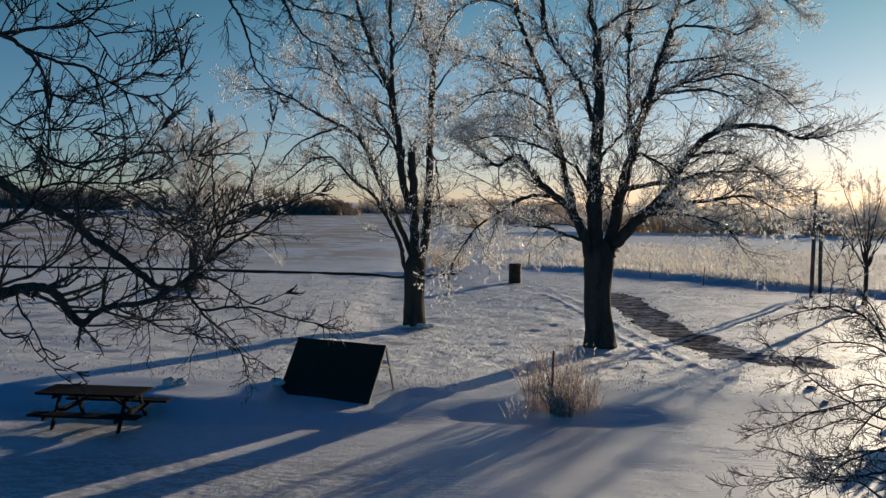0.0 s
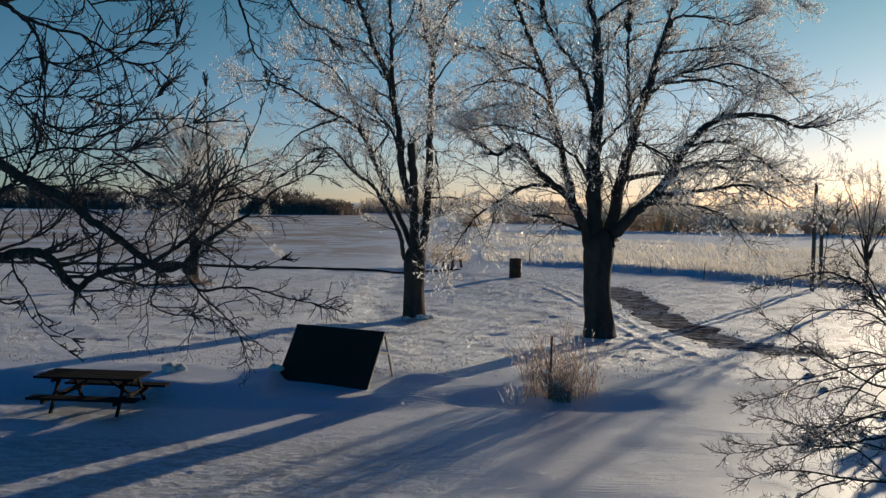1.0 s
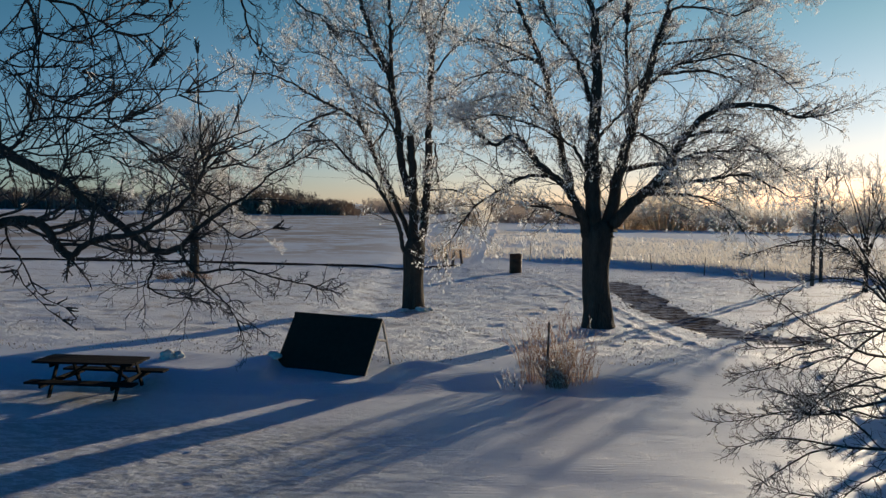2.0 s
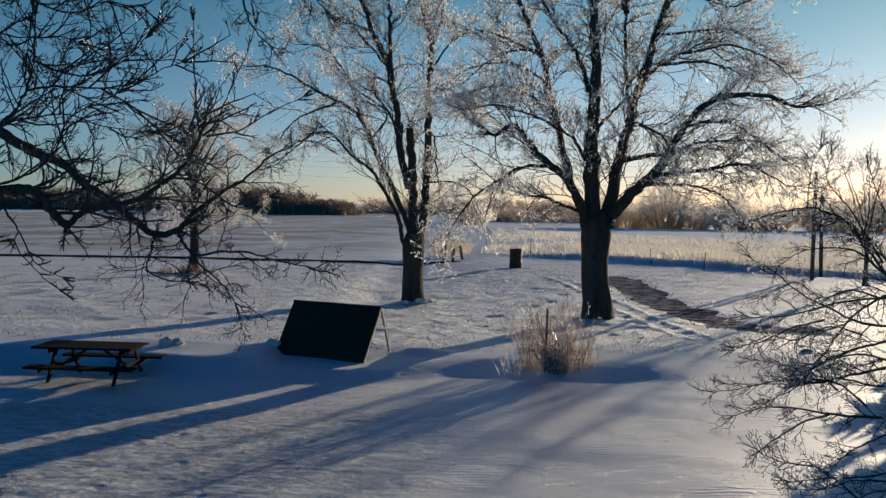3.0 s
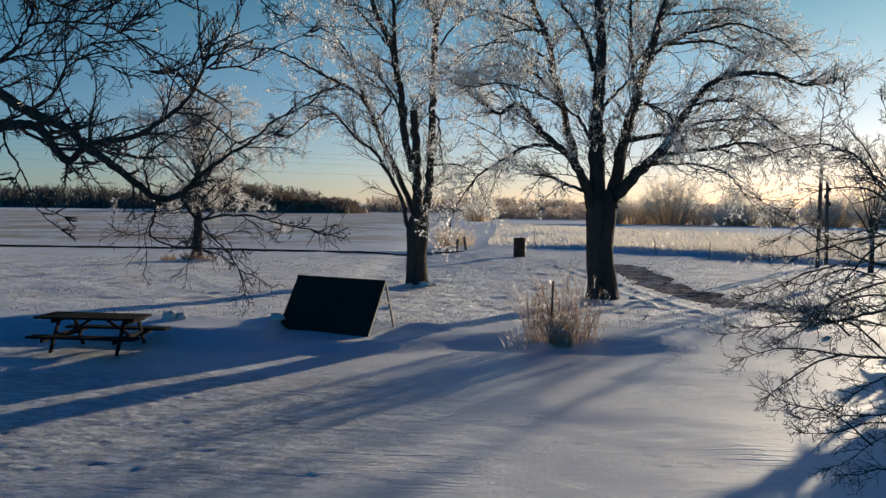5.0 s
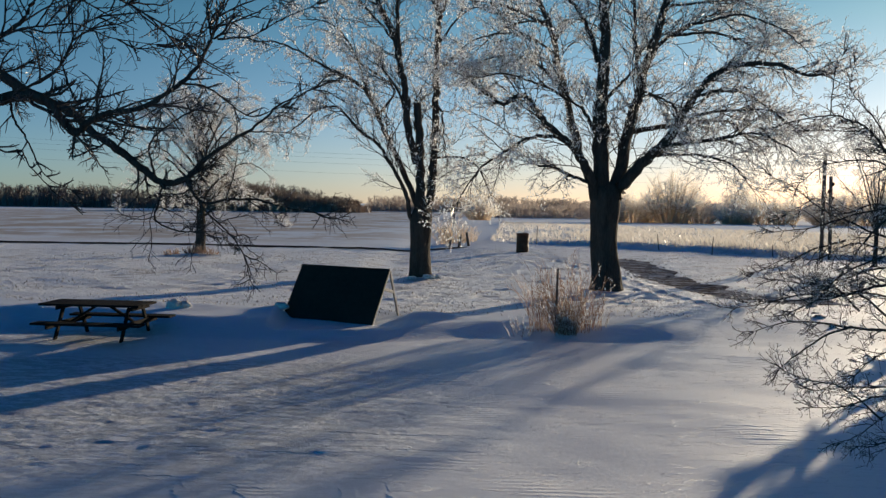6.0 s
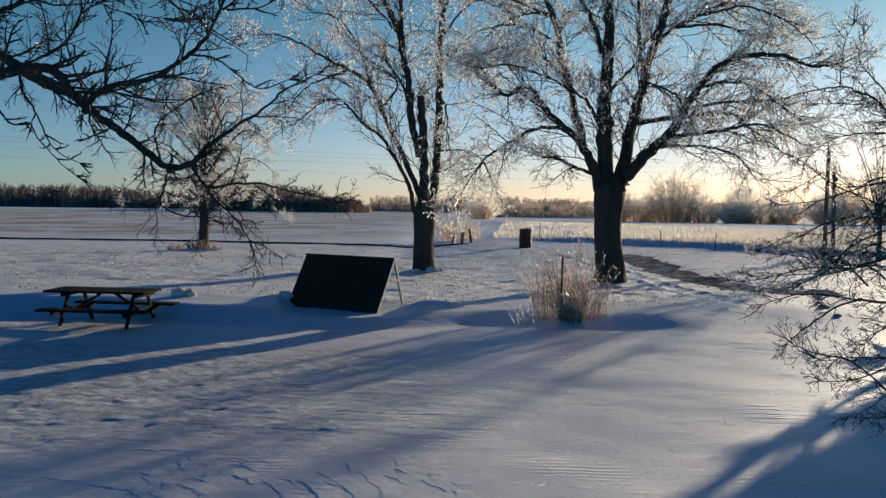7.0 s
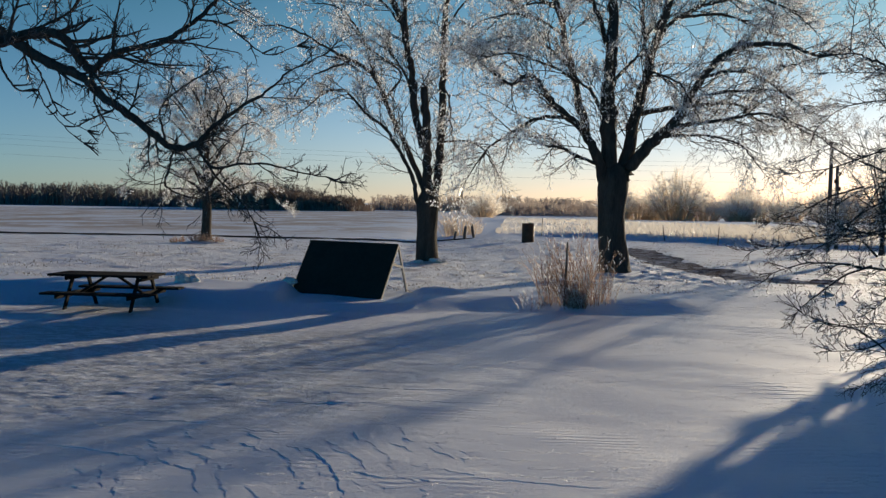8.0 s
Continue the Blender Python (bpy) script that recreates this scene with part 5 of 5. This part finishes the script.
for x, y, s in ((7.7, 17.8, 0.07), (7.95, 18.6, 0.05), (7.5, 16.7, 0.05), (8.3, 19.6, 0.05)):
    snow_lump(x, y, s * 1.5, s, s * 0.6, x * 3, "dark clod of earth lying on the snow", DIRT)
for x, y, h, w, n in ((11.05, 16.65, 4.2, 1.6, 81), (11.1, 12.25, 3.5, 2.1, 84), (11.75, 14.4, 3.8, 1.7, 83), (12.75, 10.5, 3.5, 2.2, 85)):
    evergreen_bush(x, y, h, w, n)


def field_hut(x, y, turn):
    """A small dark box hut with a lean-to roof, far off at the end of the shrubs."""
    t = base("field_hut", x, y, ground_at(x, y) - 0.1, turn, "small dark wooden hut at the end of the frosted shrubs", "hut")
    part("wall", box(1.3, 1.3, 1.25, (0, 0, 0.62), bevel=0.02), WOOD_POST, t)
    part("roof", box(1.5, 1.5, 0.08, (0, 0, 1.29), (6, 0, 0), 0.01), WOOD_DARK, t)
    part("door", box(0.6, 0.04, 0.95, (0.1, -0.67, 0.55), bevel=0.01), WOOD_DARK, t)
    return t


field_hut(63.0, 150.0, 12)
dry_field(36000, 83)
wires()


def scatter(name, line, half, count, size, mat, label, category, seed):
    """Small clods and stones strewn along a line."""
    rng = random.Random(seed)
    pts, b = smooth([Vector((x, y, 0)) for x, y in line], 12), Beads()
    for k in range(count):
        i = rng.randrange(len(pts) - 1)
        p = pts[i].lerp(pts[i + 1], rng.random()) + Vector((rng.gauss(0, half), rng.gauss(0, half), 0))
        q = size * rng.uniform(0.4, 1.3)
        b.add((p.x, p.y, ground_at(p.x, p.y) + 0.2 * q), q, q * 0.6)
    return tagged(b.build(name, mat, None), label, category, kind="stuff")


scatter("gravel", DRIVE, 0.45, 700, 0.035, DIRT, "loose dark gravel and clods on the driveway", "gravel", 87)


def lawn_blades(count, seed, mat, name, high, label):
    """Grass tips that stand out of the thin snow on the lawn."""
    g = np.random.RandomState(seed)
    x, y = g.uniform(-16, 20, count), 17 + 28 * g.rand(count) ** 1.3
    keep = fbm(x * 0.5, y * 0.9, 91) > 0.02
    x, y = x[keep], y[keep]
    n = len(x)
    return blades(name, np.stack([x, y, height(x, y) - 0.01], 1), g.uniform(0.015, high, n), g.uniform(0.004, 0.009, n), (-0.2, 0.0), mat,
                  label, "grass", seed)


lawn_blades(26000, 89, LAWN, "lawn_grass", 0.055, "dry grass tips poking through thin snow")
lawn_blades(9000, 90, STRAW, "iced_lawn_grass", 0.05, "pale ice-coated grass tips on the snowy lawn")

shrubs = [far_shrub(90 + k, 1.0 * h, w, n, FROST_TWIG, "frosted_shrub", "bare shrub white with frost at the field's far side") for k, (h, w, n) in enumerate(((3.6, 2.4, 125), (4.4, 2.3, 130), (3.0, 2.8, 125)))]
place = random.Random(5)
spots = [(5.5, 147.6)] + [(25.0 + 3.05 * k + place.uniform(-0.8, 0.8), 131 + place.uniform(-5, 5)) for k in range(11)] + [(58 + 3 * k, 128 + place.uniform(-6, 6)) for k in range(5)]
for k, (x, y) in enumerate(spots):
    s = place.uniform(0.75, 1.5)
    m = pose(x, y, ground_at(x, y), 0, 0, place.uniform(0, 360)) @ Matrix.Diagonal((s, s, s * place.uniform(0.8, 1.15), 1))
    if k < 3:
        shrubs[k].matrix_world = m
    else:
        copy_thing(shrubs[k % 3], m)
tall = far_shrub(99, 6.6, 3.4, 260, FROST_TWIG, "tall_frosted_shrub", "tall round frosted shrub above the others")
tall.matrix_world = pose(46, 139, ground_at(46, 139))

far_wood("far_woods", -330, -62, 390, 440, 800, 12.0, 101, FAR_TWIG, "dark bare woods along the skyline", 0.17)
far_wood("nearer_woods", -92, -36, 335, 372, 430, 13.0, 103, BROWN_WOOD, "brown bare woods behind the stubble field", 0.16, 0.45)
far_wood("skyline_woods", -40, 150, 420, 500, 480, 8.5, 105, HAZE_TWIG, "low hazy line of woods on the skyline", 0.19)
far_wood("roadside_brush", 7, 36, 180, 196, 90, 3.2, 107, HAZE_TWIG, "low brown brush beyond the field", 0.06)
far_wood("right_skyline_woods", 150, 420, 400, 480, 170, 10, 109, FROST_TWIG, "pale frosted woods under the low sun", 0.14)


def crumbs(count, seed):
    """Bits of ice shed by the trees, lying on the yard."""
    rng, b = random.Random(seed), Beads()
    for k in range(count):
        x, y = rng.uniform(-6, 6), 5 + 13 * rng.random()
        q = rng.uniform(0.004, 0.011)
        b.add((x, y, ground_at(x, y) + 0.3 * q), q, q * 0.7)
    return tagged(b.build("ice_crumbs", ICE, None), "small bits of fallen ice on the snow", "ice", kind="stuff")


crumbs(420, 121)
mound = clump("grass_mound", -9.9, 34.6, ((0.0, 0.0, 160, 0.5, 1.0, 0.006), (-0.9, 0.0, 110, 0.4, 0.8, 0.006), (0.7, -0.2, 90, 0.35, 0.8, 0.006)),
              "brown dry grass standing round the foot of the small tree", "grass tuft", REED, 123, 0.1, 2, 0.012)


def snow_crust(x, y, heading, bend, long, high, seed):
    """A broken edge of wind crust: a ragged curved ledge that slopes back into the snow."""
    rng = random.Random(seed)
    n = int(long / 0.018)
    verts, faces = [], []
    px, py, a, wob = x, y, radians(heading), 0.0
    for i in range(n + 1):
        f = i / n
        a += radians(bend) / n
        px, py = px + math.cos(a) * long / n, py + math.sin(a) * long / n
        wob = 0.80 * wob + rng.gauss(0, 0.008)
        h = 0.62 * high * math.sin(math.pi * f) ** 0.5 * (0.55 + 0.8 * abs(noise.noise((f * long * 5, seed, 0)))) * (0.15 if noise.noise((f * long * 4, seed, 7)) < -0.28 else 1.0)
        nx, ny = -math.sin(a), math.cos(a)          # to the sunny side
        for d, z in ((-0.004, -0.012), (0.0, h), (0.03, h * 0.85), (0.12, h * 0.45), (0.28, -0.006)):
            qx, qy = px + nx * (d + wob), py + ny * (d + wob)
            verts.append((qx, qy, ground_at(qx, qy) + z))
    for i in range(n):
        for k in range(4):
            p = i * 5 + k
            faces.append((p, p + 1, p + 6, p + 5))
    return tagged(mesh_object("snow_crust", verts, faces, SNOW), "broken ragged edge of wind-packed snow crust", "snow crust", "broken crust edges")


for x, y, heading, bend, long, high, seed in ((-1.30, 6.80, -50, -32, 1.5, 0.011, 1), (-2.20, 6.58, -30, -30, 0.95, 0.009, 2), (-1.95, 6.25, -58, -25, 0.8, 0.008, 3), (-2.0, 6.45, -45, -30, 0.6, 0.007, 4),
                                             (-1.55, 6.75, -48, -30, 1.0, 0.007, 5), (-1.05, 6.85, -50, -25, 1.1, 0.007, 6), (-0.75, 6.9, -55, -25, 0.9, 0.005, 7), (-2.6, 6.5, -35, -25, 0.6, 0.006, 8),
                                             (-0.5, 7.3, -60, -30, 0.7, 0.006, 9), (-1.7, 6.0, -60, -20, 0.7, 0.008, 10), (-0.35, 6.2, -20, -10, 0.8, 0.006, 11), (0.1, 5.95, -18, 15, 1.0, 0.007, 12),
                                             (-3.2, 6.6, -15, -12, 1.1, 0.007, 13), (-2.9, 7.4, -8, 10, 1.0, 0.006, 14), (-1.9, 8.2, -10, 15, 1.2, 0.007, 15), (-1.2, 8.9, -8, 14, 1.4, 0.010, 16), (-0.6, 8.3, -6, 10, 1.0, 0.006, 17)):
    snow_crust(x, y, heading, bend, long, high, seed)

spread = random.Random(131)
for k in range(60):         # small breaks between the long ones
    snow_crust(spread.uniform(-2.7, 0.1), spread.uniform(5.5, 7.3), spread.uniform(-80, -35), spread.uniform(-30, 20), spread.uniform(0.12, 0.36), spread.uniform(0.005, 0.009), 20 + k)
for gx, gy, heading, long, count in ((4.2, 13.7, -22, 1.3, 6), (4.9, 12.6, -28, 1.0, 5), (3.1, 9.3, -12, 0.9, 6), (3.0, 16.1, -25, 1.3, 6)):
    for k in range(count):      # ripple marks in the packed snow
        snow_crust(gx + spread.uniform(-0.15, 0.15), gy - 0.17 * k, heading + spread.uniform(-4, 4), spread.uniform(8, 24), long * spread.uniform(0.6, 1.1), 0.006, 60 + k)


def clods(count, seed):
    """Rough lumps of frozen snow all over the lawn."""
    g = np.random.RandomState(seed)
    b = Beads()
    x, y = g.uniform(-15, 18, count), 17.4 + 29 * g.rand(count) ** 1.25
    keep = (fbm(x * 0.6, y * 0.8, 133) > -0.05) & (drive_distance(x, y) > 0.7)
    x, y = x[keep], y[keep]
    z, r = height(x, y), g.uniform(0.010, 0.028, len(x))
    for i in range(len(x)):
        b.add((x[i], y[i], z[i] + 0.1 * r[i]), r[i], r[i] * 0.55)
    return tagged(b.build("snow_clods", SNOW, None), "rough frozen snow lumps over the lawn", "snow", kind="stuff")


clods(6000, 135)
